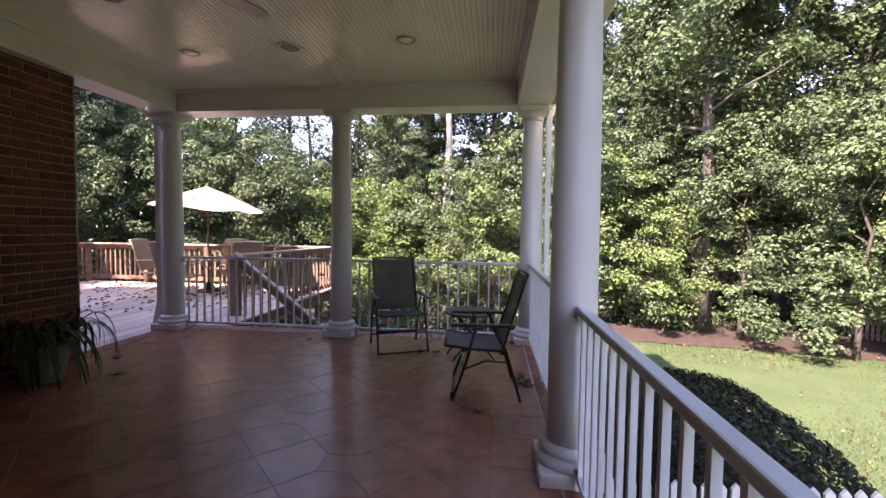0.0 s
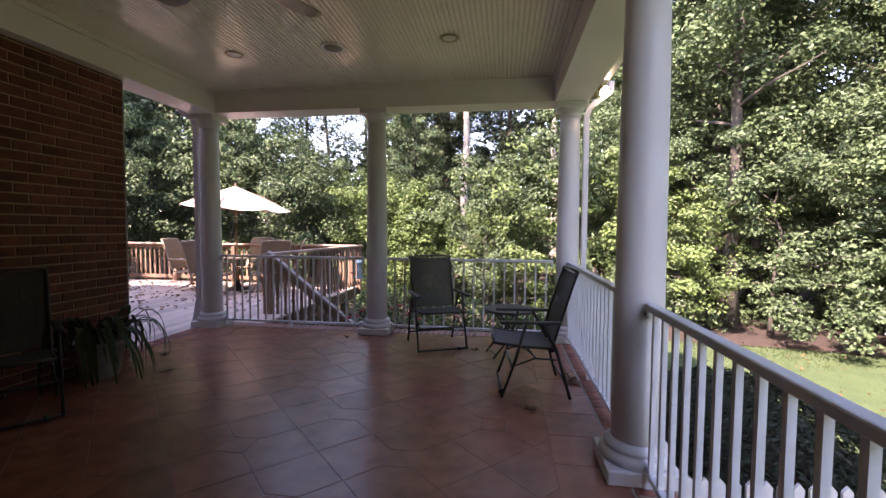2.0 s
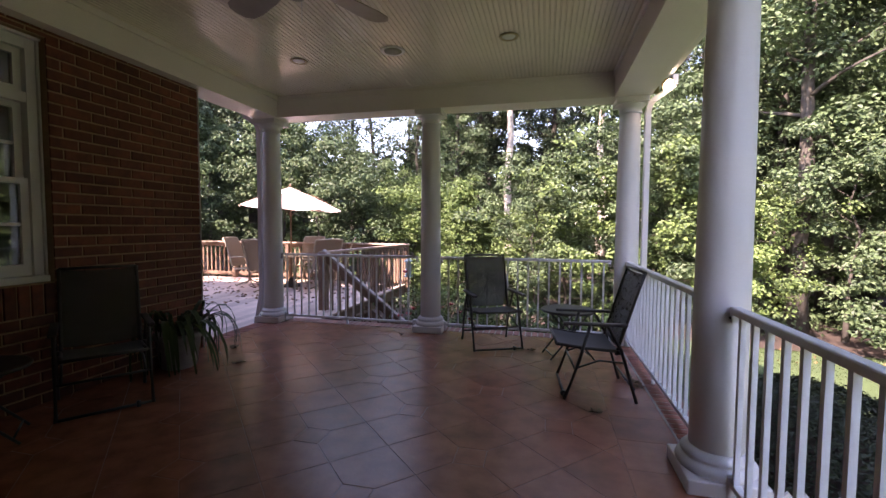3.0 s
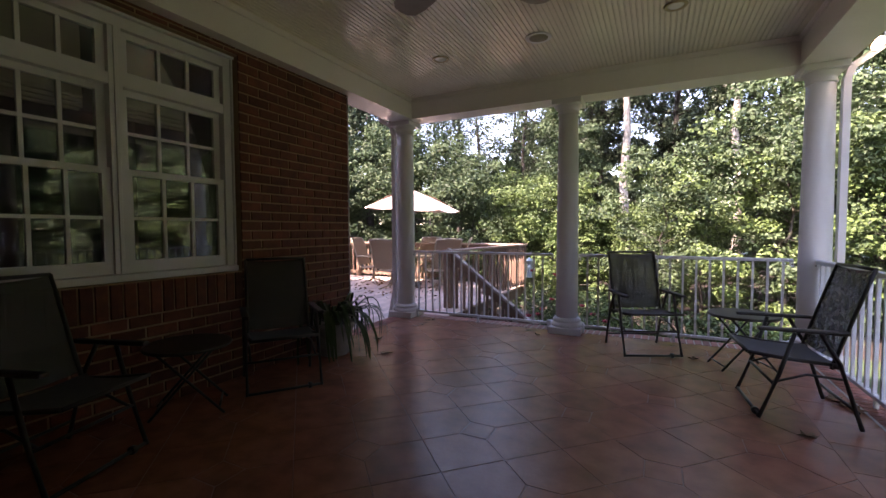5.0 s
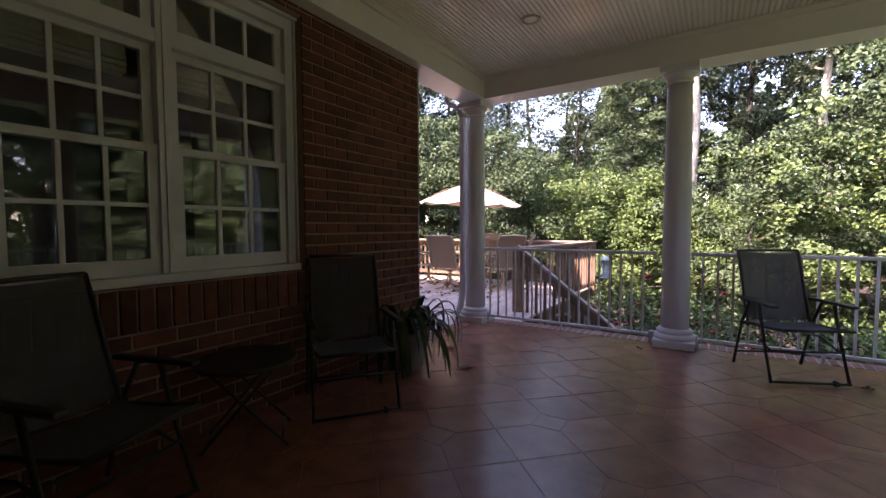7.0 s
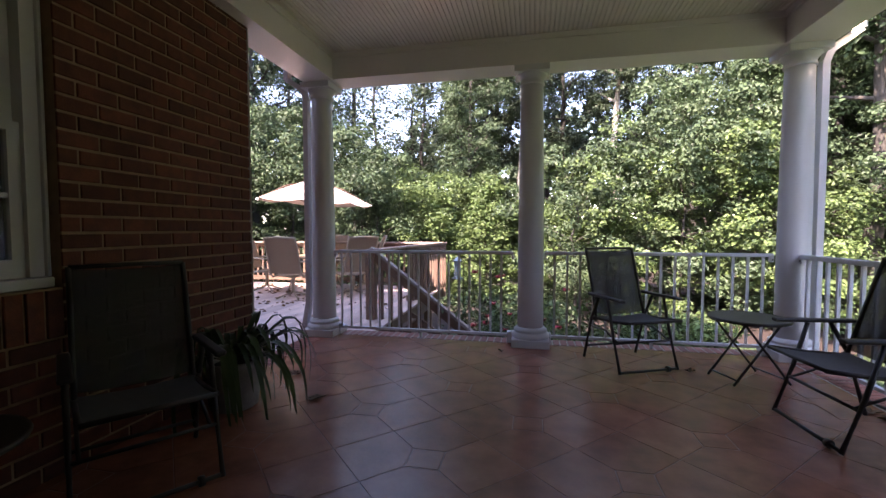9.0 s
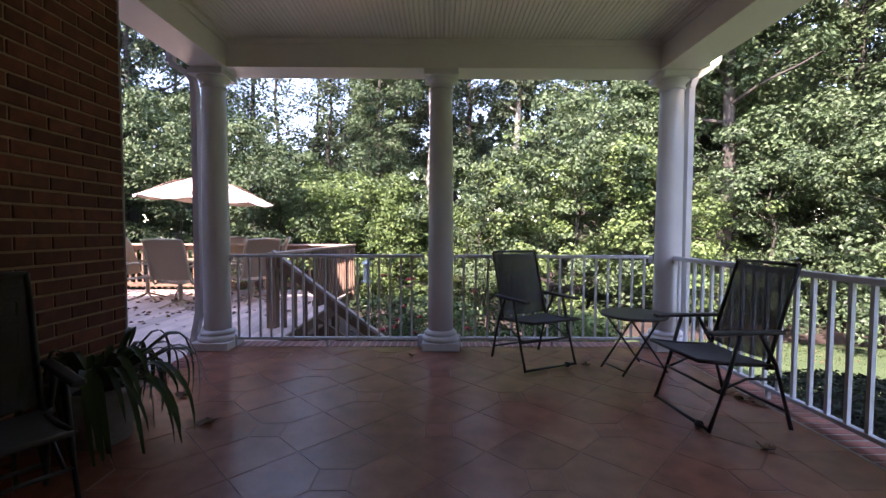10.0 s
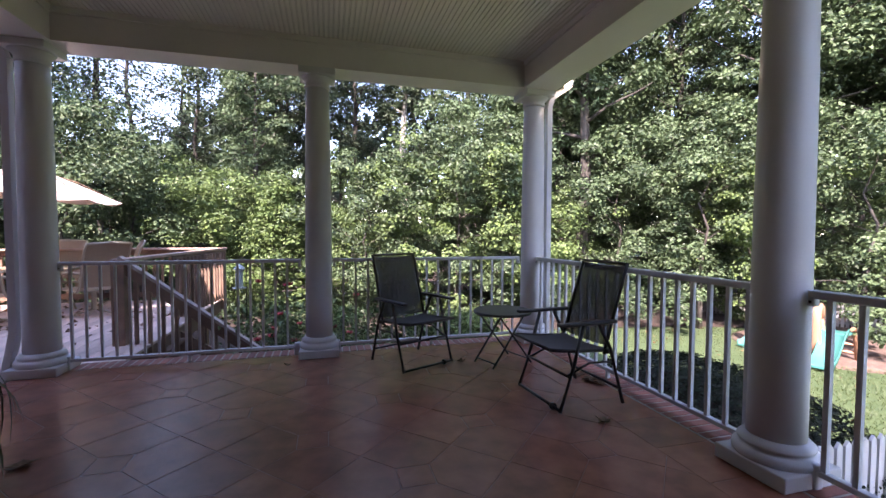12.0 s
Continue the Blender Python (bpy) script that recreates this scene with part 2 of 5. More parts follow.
def beam(bm, p, q, w, h):
    """A square bar from p to q, w wide across and h high."""
    p, q = Vector(p), Vector(q)
    way = (q - p).normalized()
    side = way.cross(Vector((0, 0, 1)) if abs(way.z) < 0.95 else Vector((1, 0, 0))).normalized() * (w / 2)
    up = side.normalized().cross(way) * (h / 2)
    a = [bm.verts.new(e + s * side + u * up) for e in (p, q) for s, u in ((-1, -1), (1, -1), (1, 1), (-1, 1))]
    for f in ((0, 1, 2, 3), (7, 6, 5, 4), (0, 4, 5, 1), (1, 5, 6, 2), (2, 6, 7, 3), (3, 7, 4, 0)):
        bm.faces.new([a[i] for i in f])
    return bm


def finish(bm, name, mat):
    bmesh.ops.recalc_face_normals(bm, faces=bm.faces[:])
    me = bpy.data.meshes.new(name)
    bm.to_mesh(me)
    bm.free()
    me.materials.append(mat)
    return me


def part(name, bm, mat, parent=None, label=""):
    """Links a bmesh as one mesh object, under a thing or a part where one is given."""
    ob = new(name, finish(bm, name, mat))
    ob.parent = parent
    return tagged(ob, label)


def piece(name, me, parent, at):
    ob = new(name, me)
    ob.parent = parent
    ob.matrix_basis = at
    return ob


def thing(name, at, label, category, group=""):
    ob = new(name)
    ob.empty_display_size = 0.1
    ob.matrix_basis = at
    return tagged(ob, label, category, group)


def structure(name, bm, mat, label):
    return tagged(part(name, bm, mat), label, name.split("_")[0], kind="structure")


def soup(name, verts, faces, mat, parent=None):
    me = bpy.data.meshes.new(name)
    me.from_pydata(verts.tolist(), [], faces.tolist())
    me.materials.append(mat)
    ob = new(name, me)
    ob.parent = parent
    return ob


def leaves(rs, centres, size, tilt=0.6, aspect=0.6, out=None):
    """Folded leaf quads at the given centres, most of them facing up and a little outwards."""
    n = len(centres)
    nor = rs.normal(0, tilt, (n, 3)) + (0, 0, 0.8)
    if out is not None:
        nor = nor + out
    nor /= np.linalg.norm(nor, axis=1, keepdims=True)
    a = rs.normal(0, 1, (n, 3))
    a -= (a * nor).sum(1, keepdims=True) * nor
    a /= np.linalg.norm(a, axis=1, keepdims=True)
    b = np.cross(nor, a)
    s = (size * rs.uniform(0.6, 1.35, (n, 1)))
    droop = nor * s * 0.22
    v = np.stack([centres - a * s * 0.5 - droop, centres + b * s * aspect * 0.5, centres + a * s * 0.5 - droop, centres - b * s * aspect * 0.5], 1).reshape(-1, 3)
    f = np.arange(4 * n).reshape(n, 4)
    return v, f


# ---- porch: floor, walls, beams, ceiling ----
PX0, PX1, PY0, PY1 = -3.96, 0.83, -4.0, 5.26       # porch slab
WALL_X, CORNER_Y = -3.75, 3.713
GROUND = -1.25
CEIL_Z, BEAM_Z = 2.977, 2.714
COLX = (-3.834, -1.595, 0.685)
COL_Y = 5.06
SOUTH_Y = -0.55
NEAR_Y = 2.355

floor = structure("floor", box(bmesh.new(), PX0, PX1, PY0, PY1, -0.30, -0.0018), GROUT, "terracotta tiled porch floor laid diagonally")
bm = box(bmesh.new(), PX0 + 0.05, PX1 - 0.05, PY0, PY1 - 0.05, GROUND - 0.2, -0.302)
structure("wall_base", bm, BRICKS, "brick foundation under the porch")

# the house wall beside the porch, round the window opening
WY0, WY1, WZ0, WZ1 = -0.115, 2.325, 0.883, 2.632
WIN_X = WALL_X - 0.095
bm = bmesh.new()
back = WALL_X - 0.20
face = WALL_X - 0.010
for y0, y1, z0, z1 in ((PY0, WY0 - 0.010, -0.3, 3.08), (WY1 + 0.010, CORNER_Y - 0.01, -0.3, 3.08), (WY0 - 0.010, WY1 + 0.010, -0.3, WZ0 - 0.003), (WY0 - 0.010, WY1 + 0.010, WZ1 + 0.024, 3.08)):
    box(bm, back, face, y0, y1, z0, z1)
wall_west = structure("wall_west", bm, MORTAR, "red brick house wall with pale mortar")
bm = box(bmesh.new(), -12.0, face - 0.004, CORNER_Y - 0.21, CORNER_Y - 0.012, -1.4, 6.0)
structure("wall_north", bm, BRICKS, "red brick house wall beside the deck")
# unseen south wall and east stub, added to cut the light on the brick
bm = box(bmesh.new(), -3.758, 0.9, SOUTH_Y - 0.2, SOUTH_Y, -1.4, 3.08)
box(bm, 0.585, 0.785, SOUTH_Y + 0.001, 0.30, -1.4, BEAM_Z - 0.004)
structure("wall_south", bm, BRICKS, "unseen brick wall added to keep light out of the porch")
bm = soft_box(bmesh.new(), WALL_X - 0.06, WALL_X + 0.003, CORNER_Y + 0.001, CORNER_Y + 0.009, -0.09, BEAM_Z, 0.004)
structure("trim_corner", bm, WHITE, "white painted corner strip")

# beadboard ceiling, one mesh with grooves
bm = bmesh.new()
x, rows, pitch = -3.64, [], 0.0415
while x < 0.50:
    rows += [(x, CEIL_Z), (x + pitch - 0.014, CEIL_Z), (x + pitch - 0.010, CEIL_Z + 0.010), (x + pitch - 0.004, CEIL_Z + 0.010)]
    x += pitch
a = [bm.verts.new((x, PY0, z)) for x, z in rows]
b = [bm.verts.new((x, 4.92, z)) for x, z in rows]
for i in range(len(rows) - 1):
    bm.faces.new((a[i], a[i + 1], b[i + 1], b[i]))
structure("ceiling", bm, CEIL, "cream painted beadboard porch ceiling")
# hidden slab over the beadboard, added only to keep light out
bm = box(bmesh.new(), -4.2, 1.0, PY0 - 0.2, 5.35, 3.096, 3.15)
structure("ceiling_deck", bm, ROOF, "unseen slab above the porch ceiling that stops light")

# beams round the ceiling
bm = box(bmesh.new(), -3.633, 0.495, 4.908, 5.212, BEAM_Z, 3.094)
structure("beam_north", bm, TRIM, "white painted boxed porch beam")
bm = box(bmesh.new(), -3.965, -3.635, PY0, 5.214, BEAM_Z - 0.002, 3.094)
structure("beam_west", bm, TRIM, "white painted boxed beam along the house wall")
bm = box(bmesh.new(), 0.497, 0.865, PY0, 5.214, BEAM_Z - 0.002, 3.094)
structure("beam_east", bm, TRIM, "white painted boxed beam over the side rail")
bm = bmesh.new()
box(bm, -3.634, 0.496, 4.885, 4.906, CEIL_Z - 0.05, CEIL_Z - 0.001)
box(bm, -3.633, -3.612, PY0, 4.884, CEIL_Z - 0.05, CEIL_Z - 0.001)
box(bm, 0.475, 0.496, PY0, 4.884, CEIL_Z - 0.05, CEIL_Z - 0.001)
structure("trim_ceiling", bm, TRIM, "white cove moulding along the ceiling edge")
bm = bmesh.new()
box(bm, 0.867, 1.0, PY0, 5.38, 2.90, 2.92)
box(bm, -4.15, 0.865, 5.216, 5.38, 2.90, 2.92)
box(bm, -4.15, -3.967, CORNER_Y + 0.02, 5.214, 2.90, 2.92)
structure("soffit", bm, TRIM, "white painted soffit under the eaves")


def gutter(bm, p, q, out):
    """An ogee gutter from p to q; out: the way that it stands off the eave."""
    p, q, out = Vector(p), Vector(q), Vector(out)
    prof = [(0.0, 0.0), (0.0, -0.12), (0.06, -0.12), (0.085, -0.09), (0.085, -0.05), (0.12, -0.02), (0.12, 0.0), (0.11, 0.0), (0.11, -0.015), (0.075, -0.05), (0.075, -0.085), (0.055, -0.11), (0.01, -0.11), (0.01, 0.0)]
    ra = [bm.verts.new(p + out * u + Vector((0, 0, w))) for u, w in prof]
    rb = [bm.verts.new(q + out * u + Vector((0, 0, w))) for u, w in prof]
    for i in range(len(prof)):
        j = (i + 1) % len(prof)
        bm.faces.new((ra[i], ra[j], rb[j], rb[i]))
    bm.faces.new(ra)
    bm.faces.new(rb[::-1])
    return bm


def make_gutter(label, p, q, out, spout):
    g = thing("gutter", pose(0, 0, 0), label, "gutter", "porch gutters")
    part("channel", gutter(bmesh.new(), p, q, out), WHITE, g)
    d = bmesh.new()
    pts = [Vector(s) for s in spout]
    for a, b in zip(pts, pts[1:]):
        beam(d, a, b, 0.075, 0.055)
    part("downspout", d, WHITE, g, "white square downspout")
    return g


make_gutter("white metal gutter along the side eave with a downspout", (1.0, PY0, 3.03), (1.0, 5.5, 3.03), (1, 0, 0),
            [(1.12, 5.06, 2.95), (1.12, 5.06, 2.84), (0.90, 5.06, 2.68), (0.865, 5.06, 2.58), (0.865, 5.06, -1.0)])
make_gutter("white metal gutter along the deck side eave with a downspout", (-4.15, CORNER_Y + 0.05, 3.03), (-4.15, 5.5, 3.03), (-1, 0, 0),
            [(-4.24, 5.06, 2.95), (-4.24, 5.06, 2.80), (-4.05, 5.06, 2.68), (-4.015, 5.06, 2.58), (-4.015, 5.06, 0.35), (-4.08, 5.02, -0.08)])

# roofs, which shade the porch and the deck
bm = bmesh.new()
v = [bm.verts.new(c) for c in ((-4.25, 5.48, 3.155), (1.1, 5.48, 3.155), (1.1, -6, 3.155), (-4.25, -6, 3.155), (-1.6, 2.6, 4.1), (-1.6, -6, 4.1))]
for f in ((0, 1, 4), (1, 2, 5, 4), (3, 0, 4, 5), (2, 3, 5), (3, 2, 1, 0)):
    bm.faces.new([v[i] for i in f])
structure("roof_porch", bm, ROOF, "dark shingled porch roof")
bm = bmesh.new()
v = [bm.verts.new(c) for c in ((-12.4, 4.1, 3.16), (-3.3, 4.1, 3.16), (-3.3, -9, 3.16), (-12.4, -9, 3.16), (-8, -0.5, 5.9), (-7.5, -5, 5.9))]
for f in ((0, 1, 4), (1, 2, 5, 4), (2, 3, 5), (3, 0, 4, 5), (3, 2, 1, 0)):
    bm.faces.new([v[i] for i in f])
structure("roof_house", bm, ROOF, "dark shingled house roof")


# ---- columns ----
def make_column():
    c = thing("column", pose(COLX[0], COL_Y, 0), "round white painted porch column on a square base", "column", "porch columns")
    part("plinth", soft_box(bmesh.new(), -0.183, 0.183, -0.183, 0.183, 0.0, 0.078, 0.008), WHITE, c)
    base = [(0.178, 0.075), (0.185, 0.088), (0.187, 0.102), (0.182, 0.118), (0.168, 0.128), (0.158, 0.132), (0.158, 0.142), (0.163, 0.147), (0.163, 0.158), (0.150, 0.170), (0.136, 0.185)]
    part("base_moulding", lathe(bmesh.new(), base, 48), WHITE, c)
    shaft = [(0.126, 0.17), (0.125, 0.5), (0.124, 0.9), (0.121, 1.4), (0.117, 1.9), (0.111, 2.35), (0.108, 2.555)]
    part("shaft", lathe(bmesh.new(), shaft, 48), WHITE, c)
    cap = [(0.111, 2.55), (0.120, 2.556), (0.122, 2.566), (0.116, 2.574), (0.115, 2.60), (0.122, 2.612), (0.142, 2.636), (0.152, 2.652)]
    part("capital", lathe(bmesh.new(), cap, 48), WHITE, c)
    part("abacus", soft_box(bmesh.new(), -0.165, 0.165, -0.165, 0.165, 2.651, BEAM_Z - 0.003, 0.006), WHITE, c)
    return c


column = make_column()
for x, y in ((COLX[1], COL_Y), (COLX[2], COL_Y), (COLX[2] - 0.012, NEAR_Y)):
    copy_thing(column, pose(x, y, 0))


# ---- railings ----
def make_railing(at, length, pitch, label, offset, w=0.0115):
    """A white rail of one bay that runs along its own x from 0 to length."""
    r = thing("railing", at, label, "railing", "porch railings")
    part("top_rail", soft_box(bmesh.new(), 0, length, -0.026, 0.026, 0.932 - 3.4 * w, 0.932, 0.008), RAIL, r)
    part("bottom_rail", soft_box(bmesh.new(), 0, length, -0.019, 0.019, 0.072, 0.100, 0.004), RAIL, r)
    me = finish(box(bmesh.new(), -w, w, -w, w, 0.098, 0.902), "baluster", RAIL)
    x = offset
    while x < length - 0.02:
        piece("baluster", me, r, pose(x, 0, 0))
        x += pitch
    for x in (0.012, length - 0.012):
        for z in (0.052, 0.855):
            b = part("bracket", soft_box(bmesh.new(), x - 0.012, x + 0.012, -0.022, 0.022, z, z + 0.045, 0.003), RAIL, r, "white bolted rail bracket")
            part("bolt", lathe(bmesh.new(), [(0.006, z + 0.016), (0.006, z + 0.028)], 8, x, -0.024), FRAME, b)
    for x in (0.035, length - 0.035):
        part("end_foot", soft_box(bmesh.new(), x - 0.034, x + 0.034, -0.024, 0.024, 0.004, 0.125, 0.010), RAIL, r)
    foot = length / 2
    part("foot", box(bmesh.new(), foot - 0.012, foot + 0.012, -0.012, 0.012, 0.012, 0.074), RAIL, r)
    return r


make_railing(pose(COLX[0] + 0.131, COL_Y, 0), 1.944, 0.1085, "white metal porch railing in front of the deck stair", 0.08, 0.0092)
make_railing(pose(COLX[1] + 0.131, COL_Y, 0), 1.990, 0.121, "white metal porch railing in front of the bushes", 0.10, 0.0092)
for y0, y1 in ((COL_Y - 0.131, NEAR_Y + 0.131), (NEAR_Y - 0.131, 0.302)):
    make_railing(pose(COLX[2], y0, 0, 0, 0, -90), y0 - y1, 0.122, "white metal porch railing beside the lawn", 0.085)


# ---- window ----
UNIT = (1.470, 0.735)                              # middles of the two mullions


def make_window():
    w = thing("window", pose(WIN_X, 0, 0), "wide white triple window with gridded sashes and transoms", "window")
    bm = bmesh.new()
    box(bm, -0.10, 0.012, WY0 + 0.018, WY0 + 0.078, WZ0 + 0.05, WZ1)
    box(bm, -0.10, 0.012, WY1 - 0.078, WY1 - 0.018, WZ0 + 0.05, WZ1)
    box(bm, -0.10, 0.011, WY0 + 0.079, WY1 - 0.079, WZ1 - 0.075, WZ1 - 0.001)
    spans, right = [], WY1 - 0.079
    for m in UNIT:
        box(bm, -0.10, 0.010, m - 0.040, m + 0.040, WZ0 + 0.05, WZ1 - 0.076)
        spans.append((m + 0.041, right))
        right = m - 0.041
    spans.append((WY0 + 0.079, right))
    for a, b in spans:
        box(bm, -0.10, 0.007, a, b, 2.178, 2.250)
    part("window_frame", bm, WHITE, w)
    bm = bmesh.new()
    for y0, y1 in ((WY0, WY0 + 0.016), (WY1 - 0.016, WY1)):
        soft_box(bm, -0.10, 0.030, y0, y1, WZ0 + 0.05, WZ1, 0.004)
    for m in UNIT:
        soft_box(bm, -0.02, 0.020, m - 0.012, m + 0.012, WZ0 + 0.051, WZ1 - 0.077, 0.003)
    part("casing_bead", bm, WHITE, w)
    part("head_cap", soft_box(bmesh.new(), -0.02, 0.045, WY0 - 0.004, WY1 + 0.004, WZ1 + 0.001, WZ1 + 0.020, 0.004), WHITE, w)
    part("window_sill", soft_box(bmesh.new(), -0.10, 0.050, WY0 + 0.001, WY1 - 0.001, WZ0, WZ0 + 0.049, 0.006), WHITE, w)
    for a, b in spans:
        for name, z0, z1, depth, rows in (("lower_sash", WZ0 + 0.05, 1.638, -0.030, 2), ("upper_sash", 1.598, 2.177, -0.070, 2), ("transom_sash", 2.251, WZ1 - 0.077, -0.050, 1)):
            st, bot = 0.050, 0.085 if name == "lower_sash" else 0.04
            s = bmesh.new()
            d0, d1 = depth - 0.019, depth + 0.019
            box(s, d0, d1, a, a + st, z0, z1)
            box(s, d0, d1, b - st, b, z0, z1)
            box(s, d0, d1, a + st, b - st, z0, z0 + bot)
            box(s, d0, d1, a + st, b - st, z1 - 0.042, z1)
            sash = part(name, s, WHITE, w)
            ga, gb, gz0, gz1 = a + st, b - st, z0 + bot, z1 - 0.042
            m = bmesh.new()
            for i in (1, 2):
                y = ga + (gb - ga) * i / 3
                box(m, depth - 0.012, depth + 0.012, y - 0.011, y + 0.011, gz0, gz1)
            for i in range(1, rows):
                z = gz0 + (gz1 - gz0) * i / rows
                for k in range(3):
                    y0, y1 = ga + (gb - ga) * k / 3 + (0.011 if k else 0), ga + (gb - ga) * (k + 1) / 3 - (0.011 if k < 2 else 0)
                    box(m, depth - 0.0115, depth + 0.0115, y0, y1, z - 0.011, z + 0.011)
            part("muntins", m, WHITE, sash)
            pane = part("pane", box(bmesh.new(), depth - 0.004, depth - 0.001, ga - 0.004, gb + 0.004, gz0 - 0.004, gz1 + 0.004), GLASS, sash)
            pane.visible_shadow = False
    return spans


for a, b in make_window():
    s = thing("roman_shade", pose(WIN_X - 0.15, (a + b) / 2 - 0.03, 0), "pale cloth shade drawn part way down behind the glass", "shade", "window shades")
    half = (b - a) / 2 - 0.05
    bm = bmesh.new()
    soft_box(bm, -0.012, 0.012, -half, half, 2.08, 2.62, 0.008)
    for k in range(3):
        soft_box(bm, -0.014, 0.018 + 0.004 * k, -half, half, 2.015 + 0.03 * k, 2.043 + 0.03 * k, 0.008)
    part("cloth", bm, SHADECLOTH, s)
    part("rail", soft_box(bmesh.new(), -0.008, 0.012, -half + 0.02, half - 0.02, 1.995, 2.013, 0.004), SHADECLOTH, s)

# the room behind the window, its dimness put into near-black wall and floor colours
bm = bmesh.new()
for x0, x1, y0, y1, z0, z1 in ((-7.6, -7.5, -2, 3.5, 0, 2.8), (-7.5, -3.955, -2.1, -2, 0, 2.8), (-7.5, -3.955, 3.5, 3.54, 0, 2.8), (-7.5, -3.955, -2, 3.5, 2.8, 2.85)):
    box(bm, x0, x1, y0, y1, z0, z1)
structure("wall_room", bm, DIM_PLASTER, "plain wall of the unlit room behind the window, its dimness in the colour")
structure("floor_room", box(bmesh.new(), -7.5, -3.955, -2, 3.5, -0.05, 0), DIM_WOOD, "wooden floor of the unlit room behind the window, its dimness in the colour")


# ---- ceiling fixtures ----
def make_can(x, y):
    c = thing("recessed_light", pose(x, y, CEIL_Z), "round white recessed ceiling light, switched off", "ceiling light", "recessed lights")
    bm = lathe(bmesh.new(), [(0.088, -0.004), (0.082, -0.012), (0.066, -0.012), (0.062, -0.003)], 32)
    part("trim_ring", bm, BRONZE, c)
    part("lens", lathe(bmesh.new(), [(0.035, -0.016), (0.055, -0.008), (0.060, -0.0045)], 24), CANLENS, c)


for x, y in ((-2.668, 3.877), (-0.548, 3.785), (-2.64, 0.9), (-0.548, 0.9)):
    make_can(x, y)
sp = thing("ceiling_speaker", pose(-1.648, 3.845, CEIL_Z), "round flat ceiling speaker with a grey grille", "speaker")
part("rim", lathe(bmesh.new(), [(0.118, -0.003), (0.115, -0.010), (0.104, -0.010)], 36), WHITE, sp)
part("grille", lathe(bmesh.new(), [(0.03, -0.013), (0.103, -0.009), (0.104, -0.003)], 36), GREY, sp)


def make_fan(x, y, turn):
    f = thing("ceiling_fan", pose(x, y, CEIL_Z, 0, 0, turn), "brown ceiling fan with four broad blades at rest", "ceiling fan")
    part("canopy", lathe(bmesh.new(), [(0.05, -0.06), (0.085, -0.05), (0.095, -0.001)], 28), FANBLADE, f)
    part("motor", lathe(bmesh.new(), [(0.04, -0.27), (0.10, -0.255), (0.135, -0.215), (0.14, -0.15), (0.12, -0.10), (0.06, -0.062)], 32), FANBLADE, f)
    part("switch_cup", lathe(bmesh.new(), [(0.02, -0.33), (0.05, -0.32), (0.055, -0.272)], 24), FANBLADE, f)
    part("pull_chain", pipe(bmesh.new(), [(0.04, 0, -0.32), (0.04, 0, -0.46)], 0.002, 6), CHROME, f, "thin metal pull chain")
    for k in range(4):
        b = bmesh.new()
        outline = [(0.20, -0.06), (0.32, -0.085), (0.56, -0.105), (0.66, -0.095), (0.705, -0.055), (0.715, 0.0), (0.70, 0.055), (0.655, 0.09), (0.56, 0.10), (0.32, 0.082), (0.20, 0.06)]
        lo = [b.verts.new((u, w, -0.200 + 0.16 * w)) for u, w in outline]
        hi = [b.verts.new((u, w, -0.192 + 0.16 * w)) for u, w in outline]
        b.faces.new(lo[::-1])
        b.faces.new(hi)
        for i in range(len(lo)):
            j = (i + 1) % len(lo)
            b.faces.new((lo[i], lo[j], hi[j], hi[i]))
        way = Matrix.Rotation(math.pi / 2 * k, 3, "Z")
        bmesh.ops.rotate(b, verts=b.verts, cent=(0, 0, 0), matrix=way)
        blade = part("blade", b, FANBLADE, f)
        b = beam(bmesh.new(), (0.12, 0, -0.207), (0.29, 0, -0.207), 0.035, 0.008)
        bmesh.ops.rotate(b, verts=b.verts, cent=(0, 0, 0), matrix=way)
        part("blade_arm", b, CHROME, blade, "metal blade bracket")


make_fan(-1.67, 2.25, 65)

# flood light at the eave corner
fl = thing("flood_light", pose(0.945, 4.99, 2.898), "twin bronze flood light under the eave, one bulb lit", "flood light")
part("box", lathe(bmesh.new(), [(0.05, -0.035), (0.06, -0.02), (0.06, 0.0)], 20), BRONZE, fl)
for dx, dy, mat, label in ((0.075, -0.07, BULB, "lit frosted bulb"), (-0.02, 0.11, CANLENS, "unlit bulb")):
    h = bmesh.new()
    e = Vector((dx, dy, -0.085))
    pipe(h, [(0, 0, -0.02), e * 0.45, e * 0.6, e], [0.014, 0.02, 0.04, 0.062], 16)
    head = part("lamp_head", h, BRONZE, fl)
    g = bmesh.new()
    pipe(g, [e * 0.99, e * 1.12, e * 1.2], [0.055, 0.048, 0.02], 16)
    part("bulb", g, mat, head, label)


